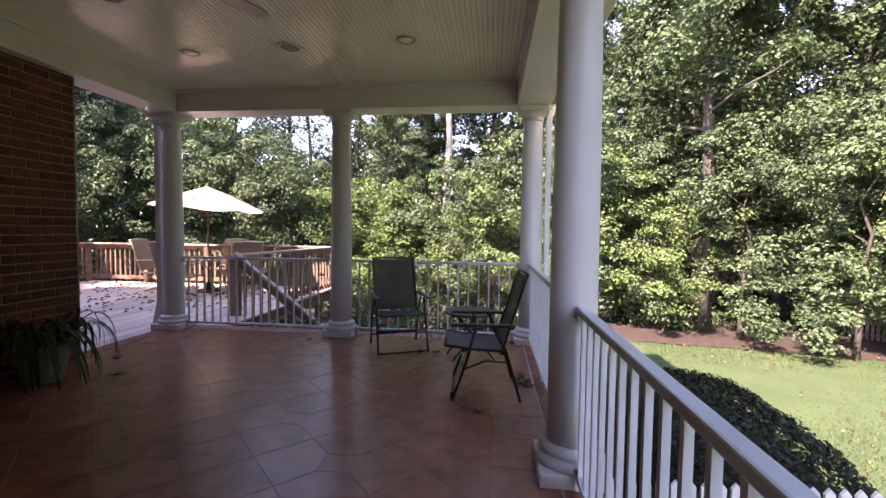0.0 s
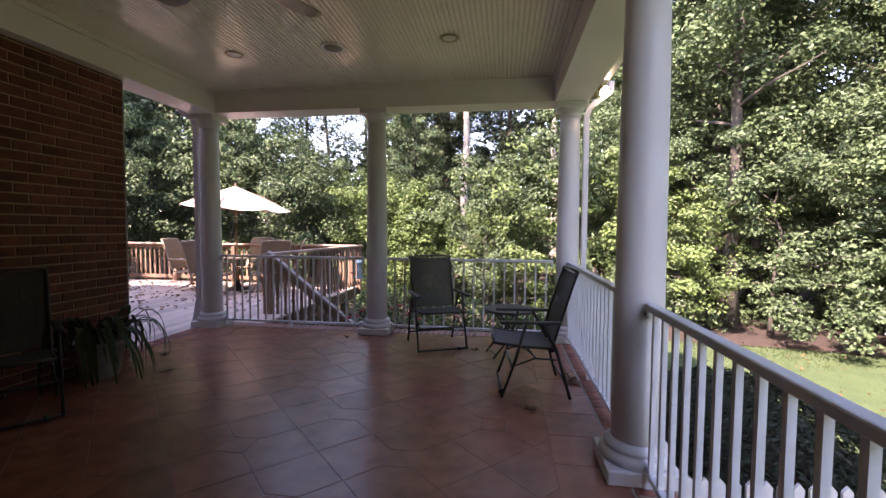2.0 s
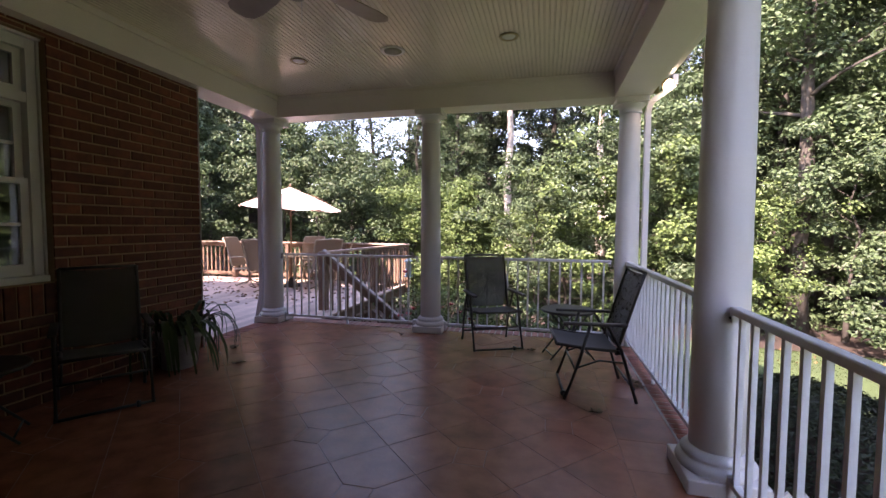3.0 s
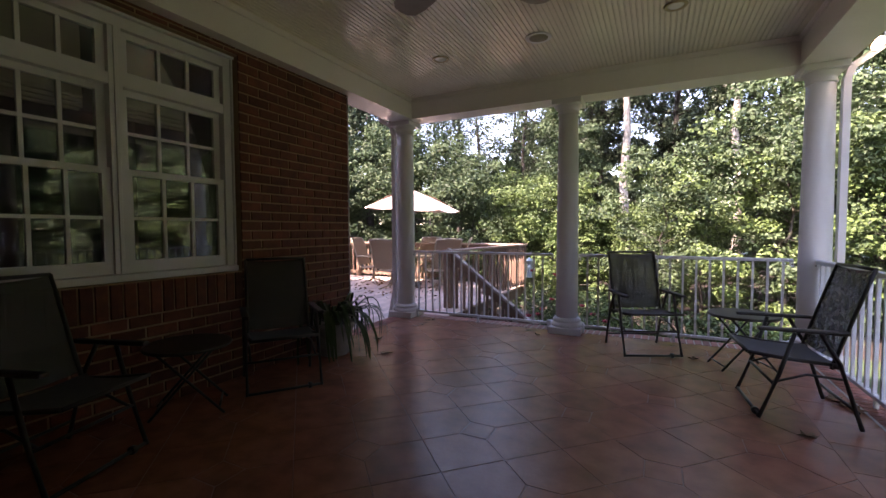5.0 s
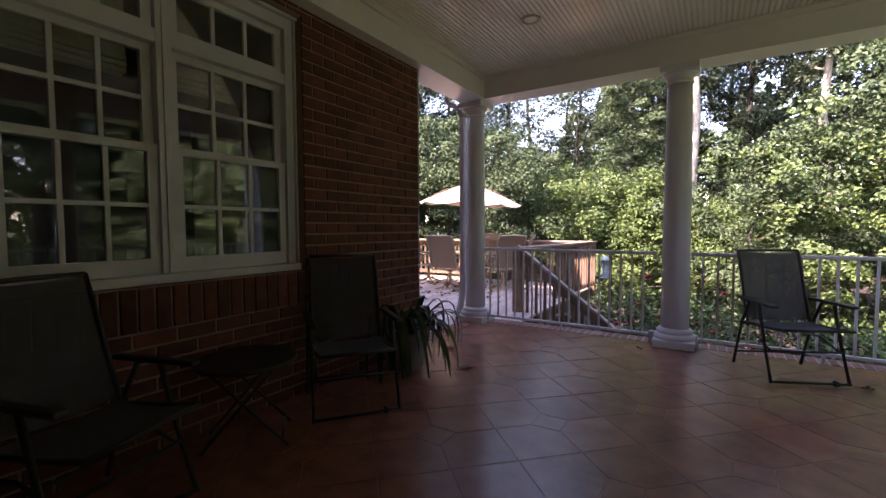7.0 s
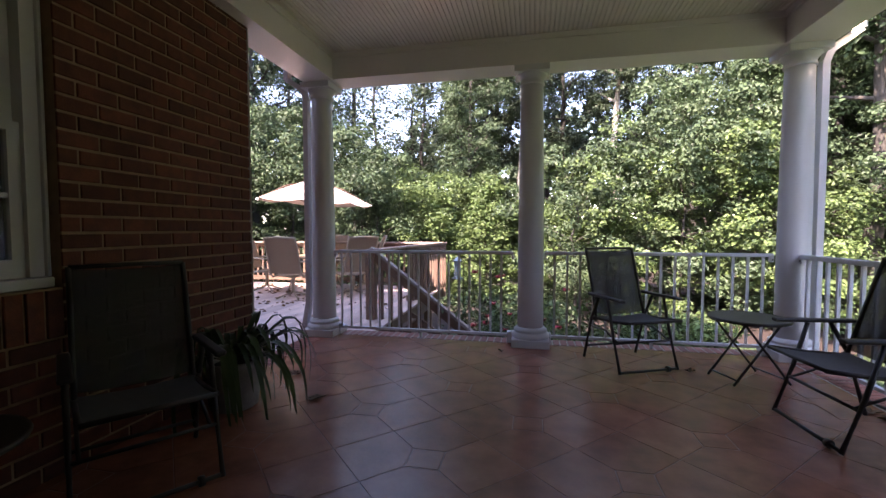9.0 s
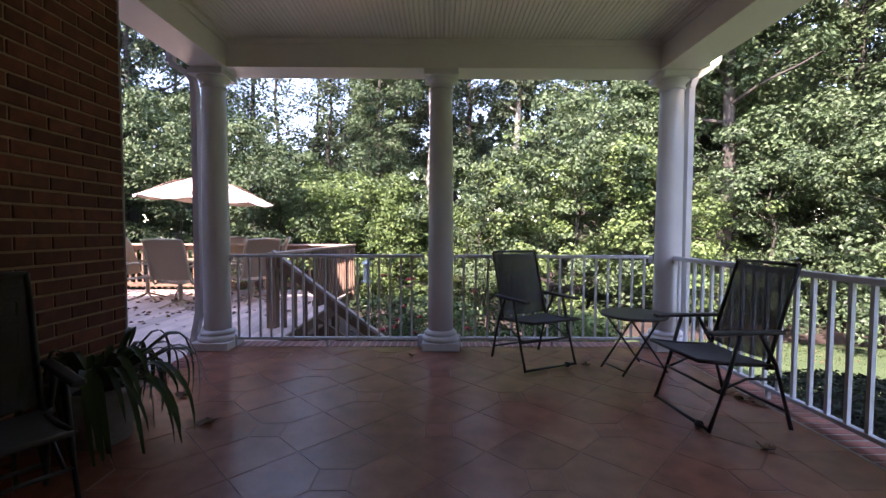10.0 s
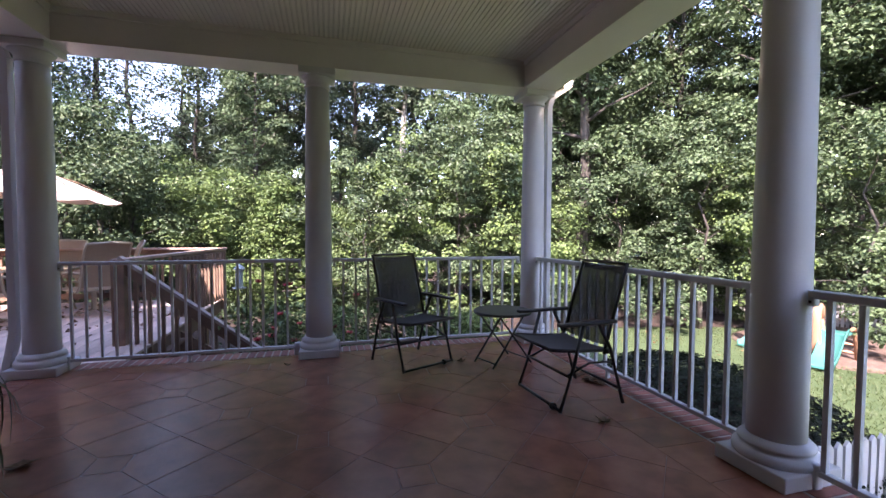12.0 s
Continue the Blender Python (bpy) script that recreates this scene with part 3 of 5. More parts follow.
# ---- folding sling chairs and side tables ----
def make_chair(at, label, group, sling, seat_cloth, frame_mat):
    """A folding sling armchair: it looks along its own +x, and its front feet stand at x = 0."""
    c = thing("folding_chair", at, label, "chair", group)
    W = 0.265
    for s in (-1, 1):
        y = s * W
        part("front_leg", pipe(bmesh.new(), [(0.0, y, 0.012), (-0.10, y, 0.30), (-0.175, y, 0.575)], 0.0125, 10), frame_mat, c)
        part("rear_leg", pipe(bmesh.new(), [(-0.515, y, 0.012), (-0.40, y, 0.40), (-0.30, y, 0.58)], 0.0125, 10), frame_mat, c)
        arm = part("armrest", soft_box(bmesh.new(), -0.44, 0.02, y - 0.024, y + 0.024, 0.578, 0.602, 0.009), frame_mat, c)
        yy = s * (W - 0.03)
        part("back_post", pipe(bmesh.new(), [(-0.37, yy, 0.36), (-0.41, yy, 0.50), (-0.52, yy, 0.86), (-0.56, yy, 0.975)], 0.012, 10), frame_mat, c)
        part("seat_rail", pipe(bmesh.new(), [(-0.40, yy, 0.385), (-0.15, yy, 0.40), (0.06, yy, 0.425)], 0.012, 10), frame_mat, c)
        part("brace", pipe(bmesh.new(), [(-0.075, yy, 0.24), (-0.25, yy, 0.31), (-0.44, yy, 0.30)], 0.008, 8), frame_mat, c)
        part("hinge", lathe(bmesh.new(), [(0.018, 0.37), (0.018, 0.40)], 12, -0.385, s * (W - 0.012)), frame_mat, c)
    part("floor_bar", pipe(bmesh.new(), [(-0.004, -W, 0.022), (-0.004, W, 0.022)], 0.0105, 8), frame_mat, c)
    part("rear_bar", pipe(bmesh.new(), [(-0.495, -W, 0.115), (-0.495, W, 0.115)], 0.0095, 8), frame_mat, c)
    part("front_bar", pipe(bmesh.new(), [(-0.078, -W, 0.235), (-0.078, W, 0.235)], 0.009, 8), frame_mat, c)
    part("top_bar", pipe(bmesh.new(), [(-0.56, -W + 0.03, 0.975), (-0.565, 0, 0.978), (-0.56, W - 0.03, 0.975)], 0.011, 8), frame_mat, c)
    part("seat_front_bar", pipe(bmesh.new(), [(0.06, -W + 0.03, 0.425), (0.06, W - 0.03, 0.425)], 0.011, 8), frame_mat, c)

    def cloth(line, half):
        b = bmesh.new()
        rows = []
        for side in (0.0, 0.004):
            rows.append([[b.verts.new((x + side * 0.6, half * v, z + side - 0.012 * (1 - v * v))) for v in (-1, -0.6, -0.2, 0.2, 0.6, 1)] for x, z in line])
        for lay in rows:
            for p, q in zip(lay, lay[1:]):
                for i in range(5):
                    b.faces.new((p[i], p[i + 1], q[i + 1], q[i])).smooth = True
        return b

    part("back_sling", cloth([(-0.385, 0.42), (-0.43, 0.55), (-0.475, 0.70), (-0.52, 0.85), (-0.557, 0.965)], W - 0.035), sling, c)
    part("seat_sling", cloth([(-0.385, 0.40), (-0.28, 0.392), (-0.12, 0.40), (0.0, 0.418), (0.058, 0.428)], W - 0.035), seat_cloth, c)
    part("wheel", pipe(bmesh.new(), [(-0.004, W - 0.10, 0.024), (-0.004, W - 0.075, 0.024)], 0.023, 12), frame_mat, c)
    return c


def facing(x, y, fx, fy, z=0.0):
    return pose(x, y, z, 0, 0, math.degrees(math.atan2(fy, fx)))


chair = make_chair(facing(-0.66, 4.345, 0.42, -0.907), "dark folding sling armchair beside the back railing", "porch folding chairs", SLING, SEAT, FRAME)
for x, y, fx, fy, label in ((-0.067, 3.469, -1.0, -0.078, "dark folding sling armchair beside the side railing"), (-3.13, 2.19, 0.811, -0.585, "dark folding sling armchair against the brick wall"), (-3.13, 1.00, 0.95, 0.31, "dark folding sling armchair below the window")):
    tagged(copy_thing(chair, facing(x, y, fx, fy)), label)


def make_side_table(at, label):
    t = thing("side_table", at, label, "side table", "folding side tables")
    part("rim", lathe(bmesh.new(), [(0.248, 0.488), (0.262, 0.484), (0.268, 0.496), (0.262, 0.508), (0.248, 0.505)], 48), FRAME, t)
    # the top's pale green is a coloured-in reflection
    part("glass_top", lathe(bmesh.new(), [(0.05, 0.496), (0.249, 0.4955), (0.249, 0.5015), (0.05, 0.502)], 48), SHEEN_GLASS, t, "glass top with the pale green reflection in its colour")
    for s in (-1, 1):
        for u in (-1, 1):
            part("leg", pipe(bmesh.new(), [(s * 0.216, u * (0.142 + 0.012 * s), 0.008), (-s * 0.165, u * (0.142 + 0.012 * s), 0.487)], 0.009, 8), FRAME, t)
        part("stretcher", pipe(bmesh.new(), [(s * 0.187, -0.142, 0.045), (s * 0.187, 0.142, 0.045)], 0.007, 8), FRAME, t)
        part("top_bar", pipe(bmesh.new(), [(s * 0.165, -0.142, 0.482), (s * 0.165, 0.142, 0.482)], 0.007, 8), FRAME, t)
    return t


table = make_side_table(pose(0.03, 4.35, 0, 0, 0, 18) @ Matrix.Diagonal((1, 1, 0.955, 1)), "small round glass-topped folding table between two chairs")
tagged(copy_thing(table, pose(-3.47, 1.67, 0, 0, 0, 50) @ Matrix.Diagonal((1, 1, 0.955, 1))), "small round glass-topped folding table below the window")


# ---- potted plant ----
rs = np.random.RandomState(5)
pp = thing("potted_plant", pose(-3.49, 3.14, 0), "leafy strap-leaved plant in a stone-coloured pot", "plant")
part("pot", lathe(bmesh.new(), [(0.13, 0.0), (0.145, 0.01), (0.185, 0.26), (0.20, 0.275), (0.20, 0.32), (0.185, 0.32), (0.175, 0.28)], 36), POT, pp)
part("soil", lathe(bmesh.new(), [(0.05, 0.27), (0.172, 0.272), (0.172, 0.276), (0.05, 0.285)], 24), SOIL_AND_CORE, pp)


def strap_leaf(b, a, reach, top, width, z0, drop):
    """One long leaf with a folded middle that rises, arches over and hangs down."""
    n, rows = 11, []
    for i in range(n):
        u = i / (n - 1)
        r = 0.03 + reach * math.sin(u * 1.75) / math.sin(1.6)
        z = z0 + top * math.sin(min(1.0, u * 1.6) * math.pi * 0.5) - drop * max(0.0, u - 0.38) ** 1.6 * 2.15
        w = width * (1 - u ** 4) * (0.65 + 0.7 * min(u, 0.5))
        c, s = math.cos(a + 0.3 * u), math.sin(a + 0.3 * u)
        rows.append([b.verts.new((r * c - k * w * s, r * s + k * w * c, max(0.02, z) + abs(k) * w * 0.4)) for k in (-1, 0, 1)])
    for p, q in zip(rows, rows[1:]):
        for i in range(2):
            b.faces.new((p[i], p[i + 1], q[i + 1], q[i])).smooth = True


for k in range(62):
    b = bmesh.new()
    a = rs.uniform(-2.2, 1.9) if k % 4 else rs.uniform(0, 2 * math.pi)
    near_wall = math.cos(a) < -0.3
    strap_leaf(b, a, rs.uniform(0.12, 0.24) if near_wall else rs.uniform(0.22, 0.50), rs.uniform(0.10, 0.30), rs.uniform(0.013, 0.024), 0.30, rs.uniform(0.2, 0.65))
    part("leaf", b, STRAP, pp)

# ---- deck with its rails and stair ----
DX0, DX1, DY1, DZ = -9.9, -3.47, 9.70, -0.09
bm = box(bmesh.new(), DX0 + 0.02, DX1 - 0.02, CORNER_Y + 0.02, DY1 - 0.02, DZ - 0.26, DZ - 0.032)
deck = structure("deck", bm, CEDAR, "weathered wooden deck with scattered leaves")
bm = bmesh.new()
for x in (-9.8, -6.6, -3.75):
    for y in (6.5, 8.0, 9.5):
        box(bm, x - 0.07, x + 0.07, y - 0.07, y + 0.07, GROUND, DZ - 0.262)
structure("deck_posts", bm, CEDAR, "wooden posts under the deck")


def deck_rail(p, q, label, first=0.0):
    """A wooden rail from p to q on the deck: posts, cap, two rails and square balusters; none before 'first'."""
    p, q = Vector(p), Vector(q)
    length = (q - p).length
    r = thing("deck_railing", Matrix.Translation(p) @ Matrix.Rotation(math.atan2(q.y - p.y, q.x - p.x), 4, "Z"), label, "railing", "deck railings")
    n = max(2, round(length / 1.7) + 1)
    me = finish(box(bmesh.new(), -0.045, 0.045, -0.045, 0.045, -0.2, 0.935), "post", CEDAR)
    for i in range(n):
        piece("post", me, r, pose(i * length / (n - 1), 0, 0))
    part("cap_rail", soft_box(bmesh.new(), -0.06, length + 0.06, -0.07, 0.07, 0.937, 0.972, 0.005), CAPWOOD, r)
    part("upper_rail", box(bmesh.new(), first, length, -0.064, -0.046, 0.84, 0.93), CEDAR, r)
    part("lower_rail", box(bmesh.new(), first, length, -0.064, -0.046, 0.07, 0.16), CEDAR, r)
    me = finish(box(bmesh.new(), -0.018, 0.018, -0.101, -0.065, 0.04, 0.90), "baluster", CEDAR)
    x = first + 0.08
    while x < length - 0.05:
        piece("baluster", me, r, pose(x, 0, 0))
        x += 0.135
    return r


deck_rail((-3.76, 6.30, DZ), (DX1 + 0.02, DY1, DZ), "weathered wooden deck railing above the stair", 1.15)
deck_rail((DX1, DY1, DZ), (DX0, DY1, DZ), "sunlit wooden deck railing in front of the woods")
deck_rail((DX0, DY1, DZ), (DX0, CORNER_Y + 0.2, DZ), "sunlit wooden deck railing at the end of the deck")

st = thing("deck_stair", pose(-3.70, 6.27, DZ), "wooden stair down from the deck to the lawn", "stair")
run, rise = 0.235, 0.19
for k in range(5):
    part("tread", soft_box(bmesh.new(), k * run + 0.03, k * run + 0.29, 0.06, 1.06, -(k + 1) * rise - 0.035, -(k + 1) * rise, 0.004), CEDAR, st)
for y in (0.02, 1.10):
    part("stringer", beam(bmesh.new(), (0.02, y, -0.12), (6 * run, y, GROUND - DZ + 0.12), 0.04, 0.24), CEDAR, st)
    if y > 0.5:
        continue
    part("hand_rail", beam(bmesh.new(), (-0.05, y, 0.90), (1.62, y, -0.413), 0.045, 0.12), CEDAR, st)
    part("rail_cap", beam(bmesh.new(), (-0.06, y, 0.992), (1.63, y, -0.337), 0.095, 0.032), STAIRWOOD, st, "weathered grey cap board")
    part("post", soft_box(bmesh.new(), -0.13, 0.0, y - 0.06, y + 0.06, -0.25, 0.96, 0.006), CEDAR, st)
    part("newel", box(bmesh.new(), 1.40, 1.49, y - 0.045, y + 0.045, GROUND - DZ, -0.12), CEDAR, st)
    for k in range(9):
        x = 0.09 + k * 0.135
        z = 0.93 - (x + 0.05) * 0.786
        part("baluster", box(bmesh.new(), x - 0.018, x + 0.018, y - 0.018, y + 0.018, z - 0.82, z - 0.05), CEDAR, st)

# umbrella, table and chairs on the deck
um = thing("patio_umbrella", pose(-5.88, 8.62, DZ), "open pale pink patio umbrella through the deck table", "umbrella")
part("pole", pipe(bmesh.new(), [(0, 0, 0.0), (0, 0, 2.25)], 0.019, 12), CEDAR, um)
part("base", lathe(bmesh.new(), [(0.24, 0.0), (0.24, 0.04), (0.10, 0.07), (0.04, 0.20), (0.03, 0.20)], 28), FRAME, um)
can = bmesh.new()
hub = Vector((0, 0, 2.27))
corners = []
for k in range(8):
    a = math.pi / 4 * k + 0.3
    corners.append(Vector((1.15 * math.cos(a), 1.15 * math.sin(a), 1.80 - 0.07 * math.cos(a))))
for k in range(8):
    a, b = corners[k], corners[(k + 1) % 8]
    rows = []
    for i in range(7):
        u = i / 6
        rows.append([can.verts.new(hub.lerp(a.lerp(b, w), u) + Vector((0, 0, 0.015 * math.sin(u * math.pi) - 0.05 * u * math.sin(w * math.pi)))) for w in (0, 0.25, 0.5, 0.75, 1)])
    for p, q in zip(rows, rows[1:]):
        for i in range(4):
            if (p[i].co - p[i + 1].co).length < 1e-6:
                can.faces.new((p[i], q[i], q[i + 1]))
            else:
                can.faces.new((p[i], q[i], q[i + 1], p[i + 1]))
bmesh.ops.remove_doubles(can, verts=can.verts, dist=1e-4)
part("canopy", can, CANVAS, um)
for c in corners:
    rib = part("rib", pipe(bmesh.new(), [hub - Vector((0, 0, 0.05)), hub.lerp(c, 0.5) + Vector((0, 0, 0.05)), c - Vector((0, 0, 0.015))], 0.008, 6), CEDAR, um)
    part("strut", pipe(bmesh.new(), [(0, 0, 1.62), hub.lerp(c, 0.5) + Vector((0, 0, 0.04))], 0.006, 6), CEDAR, rib)
part("finial", lathe(bmesh.new(), [(0.02, 2.25), (0.028, 2.30), (0.012, 2.34)], 12), CEDAR, um)

dt = thing("patio_table", pose(-5.88, 8.62, DZ), "round dark glass patio table under the umbrella", "table")
part("rim", lathe(bmesh.new(), [(0.60, 0.70), (0.64, 0.695), (0.645, 0.715), (0.60, 0.72)], 40), TANFRAME, dt)
part("glass_top", lathe(bmesh.new(), [(0.05, 0.706), (0.602, 0.706), (0.602, 0.714), (0.05, 0.714)], 40), TABLEGLASS, dt)
for k in range(4):
    a = math.pi / 4 + k * math.pi / 2
    part("leg", pipe(bmesh.new(), [(0.55 * math.cos(a), 0.55 * math.sin(a), 0.0), (0.42 * math.cos(a), 0.42 * math.sin(a), 0.4), (0.57 * math.cos(a), 0.57 * math.sin(a), 0.695)], 0.016, 8), TANFRAME, dt)


def make_patio_chair(at, label):
    """A swivel sling chair: it looks along its own +x."""
    c = thing("patio_chair", at, label, "chair", "deck dining chairs")
    for s in (-1, 1):
        y = s * 0.295
        part("side_frame", pipe(bmesh.new(), [(0.25, y, 0.44), (-0.18, y, 0.40), (-0.25, y, 0.48), (-0.40, y, 1.0), (-0.46, y * 0.98, 1.10)], 0.016, 8), TANFRAME, c)
        part("armrest", pipe(bmesh.new(), [(-0.31, y, 0.68), (-0.05, y * 1.08, 0.685), (0.20, y * 1.08, 0.66), (0.26, y * 1.04, 0.58), (0.22, y, 0.44)], 0.018, 8), TANFRAME, c)
    for name, line in (("back_sling", [(-0.235, 0.47), (-0.30, 0.70), (-0.37, 0.92), (-0.455, 1.10)]), ("seat_sling", [(-0.20, 0.415), (-0.05, 0.40), (0.12, 0.42), (0.25, 0.445)])):
        b = bmesh.new()
        for off in (0.0, 0.006):
            rows = [[b.verts.new((x + off, 0.285 * v, z + off - 0.01 * (1 - v * v))) for v in (-1, -0.5, 0, 0.5, 1)] for x, z in line]
            for p, q in zip(rows, rows[1:]):
                for i in range(4):
                    b.faces.new((p[i], p[i + 1], q[i + 1], q[i])).smooth = True
        part(name, b, WICKER, c)
    part("top_bar", pipe(bmesh.new(), [(-0.46, -0.289, 1.10), (-0.475, 0, 1.115), (-0.46, 0.289, 1.10)], 0.017, 8), TANFRAME, c)
    part("pedestal", lathe(bmesh.new(), [(0.05, 0.10), (0.035, 0.13), (0.03, 0.36), (0.12, 0.39)], 16), TANFRAME, c)
    for k in range(4):
        a = math.pi / 4 + k * math.pi / 2
        part("foot", pipe(bmesh.new(), [(0, 0, 0.12), (0.30 * math.cos(a), 0.30 * math.sin(a), 0.016)], 0.016, 8), TANFRAME, c)
    return c


pc = make_patio_chair(pose(-5.85, 7.75, DZ, 0, 0, 92), "tan sling patio chair at the deck table")
for x, y, r in ((-4.90, 8.25, 140), (-6.90, 8.5, 10), (-6.0, 9.35, -95), (-5.05, 9.15, 205)):
    copy_thing(pc, pose(x, y, DZ, 0, 0, r))


# ---- ground, lawn, mulch ----
bm = bmesh.new()
n = 60
grid = [[bm.verts.new((x, y, GROUND + 0.06 * noise.noise(Vector((x * 0.3, y * 0.3, 0))))) for x in np.r_[-400, -120, np.linspace(-40, 40, n), 120, 400]] for y in np.r_[-400, -120, np.linspace(-30, 50, n), 120, 400]]
for p, q in zip(grid, grid[1:]):
    for i in range(len(p) - 1):
        bm.faces.new((p[i], p[i + 1], q[i + 1], q[i])).smooth = True
structure("ground", bm, GRASS, "mown green lawn that falls away to the woods")


def edge_y(x):
    """Where the lawn ends and the mulch below the trees begins."""
    return 10.35 + 0.25 * math.sin(x * 0.9) - (max(0.0, x - 5.5) * 0.42)


bm = bmesh.new()
xs = np.linspace(-30, 30, 90)
rows = [[bm.verts.new((x, edge_y(x) + d, GROUND + 0.075 + h + 0.05 * noise.noise(Vector((x * 0.5, d, 3))))) for x in xs] for d, h in ((0, -0.06), (0.25, 0.0), (2, 0.04), (6, 0.08), (14, 0.1), (34, 0.1))]
for p, q in zip(rows, rows[1:]):
    for i in range(len(p) - 1):
        bm.faces.new((p[i], p[i + 1], q[i + 1], q[i])).smooth = True
structure("ground_mulch", bm, MULCH, "dark mulch and leaf litter under the trees")

# grass blades near the porch
rs = np.random.RandomState(11)
n = 44000
gx, gy = rs.uniform(1.2, 9.5, n), rs.uniform(1.5, 10.6, n)
keep = np.array([b < edge_y(a) for a, b in zip(gx, gy)])
gx, gy = gx[keep], gy[keep]
n = len(gx)
a = rs.uniform(0, 2 * np.pi, n)
h = rs.uniform(0.0, 0.02, n)
base = np.stack([gx, gy, np.full(n, GROUND + 0.0)], 1)
dx = np.stack([np.cos(a), np.sin(a), np.zeros(n)], 1) * 0.007
tip = base + np.stack([np.cos(a * 3) * 0.03, np.sin(a * 3) * 0.03, h + 0.03], 1)
v = np.stack([base - dx, base + dx, tip], 1).reshape(-1, 3)
GRASSLEAF = leaf_material("grass_blade", (0.060, 0.096, 0.036), (0.096, 0.132, 0.052), 0.2)
tagged(soup("grass", v, np.arange(3 * n).reshape(n, 3), GRASSLEAF), "short mown grass blades of the lawn", "grass", kind="stuff")


# ---- trees ----
def limb_points(rs, base, way, length, n=5, bend=0.25):
    pts, p, d = [Vector(base)], Vector(base), Vector(way).normalized()
    for _ in range(n):
        d = (d + Vector(rs.normal(0, bend / n * 2, 3)) + Vector((0, 0, 0.04))).normalized()
        p = p + d * (length / n)
        pts.append(p.copy())
    return pts


def crown_cloud(rs, sprays, per, reach, flat):
    """Leaf places: sprays of leaves, each a flattened uneven tuft round its centre, with its outward way."""
    c, o = [], []
    for s, r in sprays:
        k = int(per * (0.7 + 0.6 * rs.rand()))
        q = rs.normal(0, 1, (k, 3))
        q *= (rs.rand(k, 1) ** 0.30) / (np.linalg.norm(q, axis=1, keepdims=True) + 1e-6)
        q = q * np.array([reach * r, reach * r, reach * r * flat])
        w = q / np.array([1, 1, flat]) / (reach * r)
        q[:, 2] -= 0.22 * (q[:, 0] ** 2 + q[:, 1] ** 2) / (reach * r)
        c.append(np.array(s) + q)
        o.append(w * 1.1 + np.array([s[0], s[1], 0.0]) / (np.hypot(s[0], s[1]) + 0.3) * 0.3)
    return np.concatenate(c), np.concatenate(o)


def make_tree(seed, at, label, group, height, radius, bare, trunk_r, mat, bark, n_limbs, per, leaf, flat=0.45, reach=0.56, lean=0.02, shape="round"):
    """A tree of given height; its crown begins at 'bare' and spreads to 'radius'."""
    rs = np.random.RandomState(seed)
    t = thing("tree", at, label, "tree", group)
    tb = bmesh.new()
    top = height * 0.93
    line = [Vector((0, 0, -0.1))]
    for i in range(1, 8):
        line.append(Vector((rs.normal(0, lean) * i, rs.normal(0, lean) * i, top * i / 7)))
    pipe(tb, line, [trunk_r * (1.45 if i == 0 else 1.0) * (1 - 0.86 * i / 7) for i in range(8)], 10)
    sprays = []
    for k in range(n_limbs):
        u = (k + rs.rand()) / n_limbs
        z = bare + (top - bare) * u
        i = min(6, int(z / top * 7))
        p = line[i].lerp(line[i + 1], z / top * 7 - i)
        a = k * 2.4 + rs.uniform(-0.4, 0.4)
        if shape == "round":
            spread = radius * (0.45 + 0.75 * math.sin(math.pi * min(1, 0.15 + 0.8 * u))) * rs.uniform(0.7, 1.15)
            rise = 0.15 + 0.55 * u
        elif shape == "tall":
            spread = radius * (0.55 + 0.5 * math.sin(math.pi * u)) * rs.uniform(0.6, 1.2)
            rise = 0.25 + 0.5 * u
        else:
            spread = radius * (1.05 - u) * rs.uniform(0.8, 1.1)
            rise = 0.25
        pts = limb_points(rs, p, (math.cos(a), math.sin(a), rise), spread, 5, 0.3)
        r0 = max(0.008, trunk_r * 0.33 * (1 - 0.7 * u))
        pipe(tb, pts, [r0 * (1 - 0.17 * j) for j in range(6)], 5)
        for j in range(1, 6):
            w = 0.55 + 0.5 * rs.rand()
            off = rs.normal(0, 0.26 * reach * 1.2, 3) * (1, 1, 0.6)
            if rs.rand() < 0.62:
                sprays.append((np.array(pts[j]) + off, w))
            if j > 2 and rs.rand() < 0.45:
                sprays.append((np.array(pts[j]) + rs.normal(0, 0.7 * reach, 3) * (1, 1, 0.7), w * 0.8))
    sprays.append((np.array(line[-1]) + (0, 0, 0.05 * height), 0.8))
    part("trunk", tb, bark, t)
    c, o = crown_cloud(rs, sprays, per, reach, flat)
    v, f = leaves(rs, c, leaf, 0.38, 0.72, o)
    soup("crown", v, f, mat, t)
    return t


def scaled(x, y, turn, s, sz=None, z=GROUND):
    return pose(x, y, z, 0, 0, turn) @ Matrix.Diagonal((s, s, sz or s, 1))


rs = np.random.RandomState(21)
G1, G2, G3 = "young trees at the lawn edge", "middle trees of the woods", "tall trees of the woods"
L1, L2, L3 = "young bright green maple at the lawn edge", "leafy green tree of the woods", "tall dark-trunked tree of the woods"
low = [make_tree(31, scaled(3.2, 11.9, 0, 1), L1, G1, 4.6, 1.7, 0.7, 0.05, MAPLE_B, BARK, 17, 125, 0.102, flat=0.55),
       make_tree(32, scaled(8.3, 11.3, 0, 1), L1, G1, 5.2, 2.0, 0.9, 0.06, MAPLE, BARK, 18, 125, 0.102, flat=0.55),
       make_tree(33, scaled(0.4, 12.6, 0, 1), L1, G1, 4.2, 1.9, 0.4, 0.05, MAPLE_B, BARK, 17, 125, 0.102, flat=0.55)]
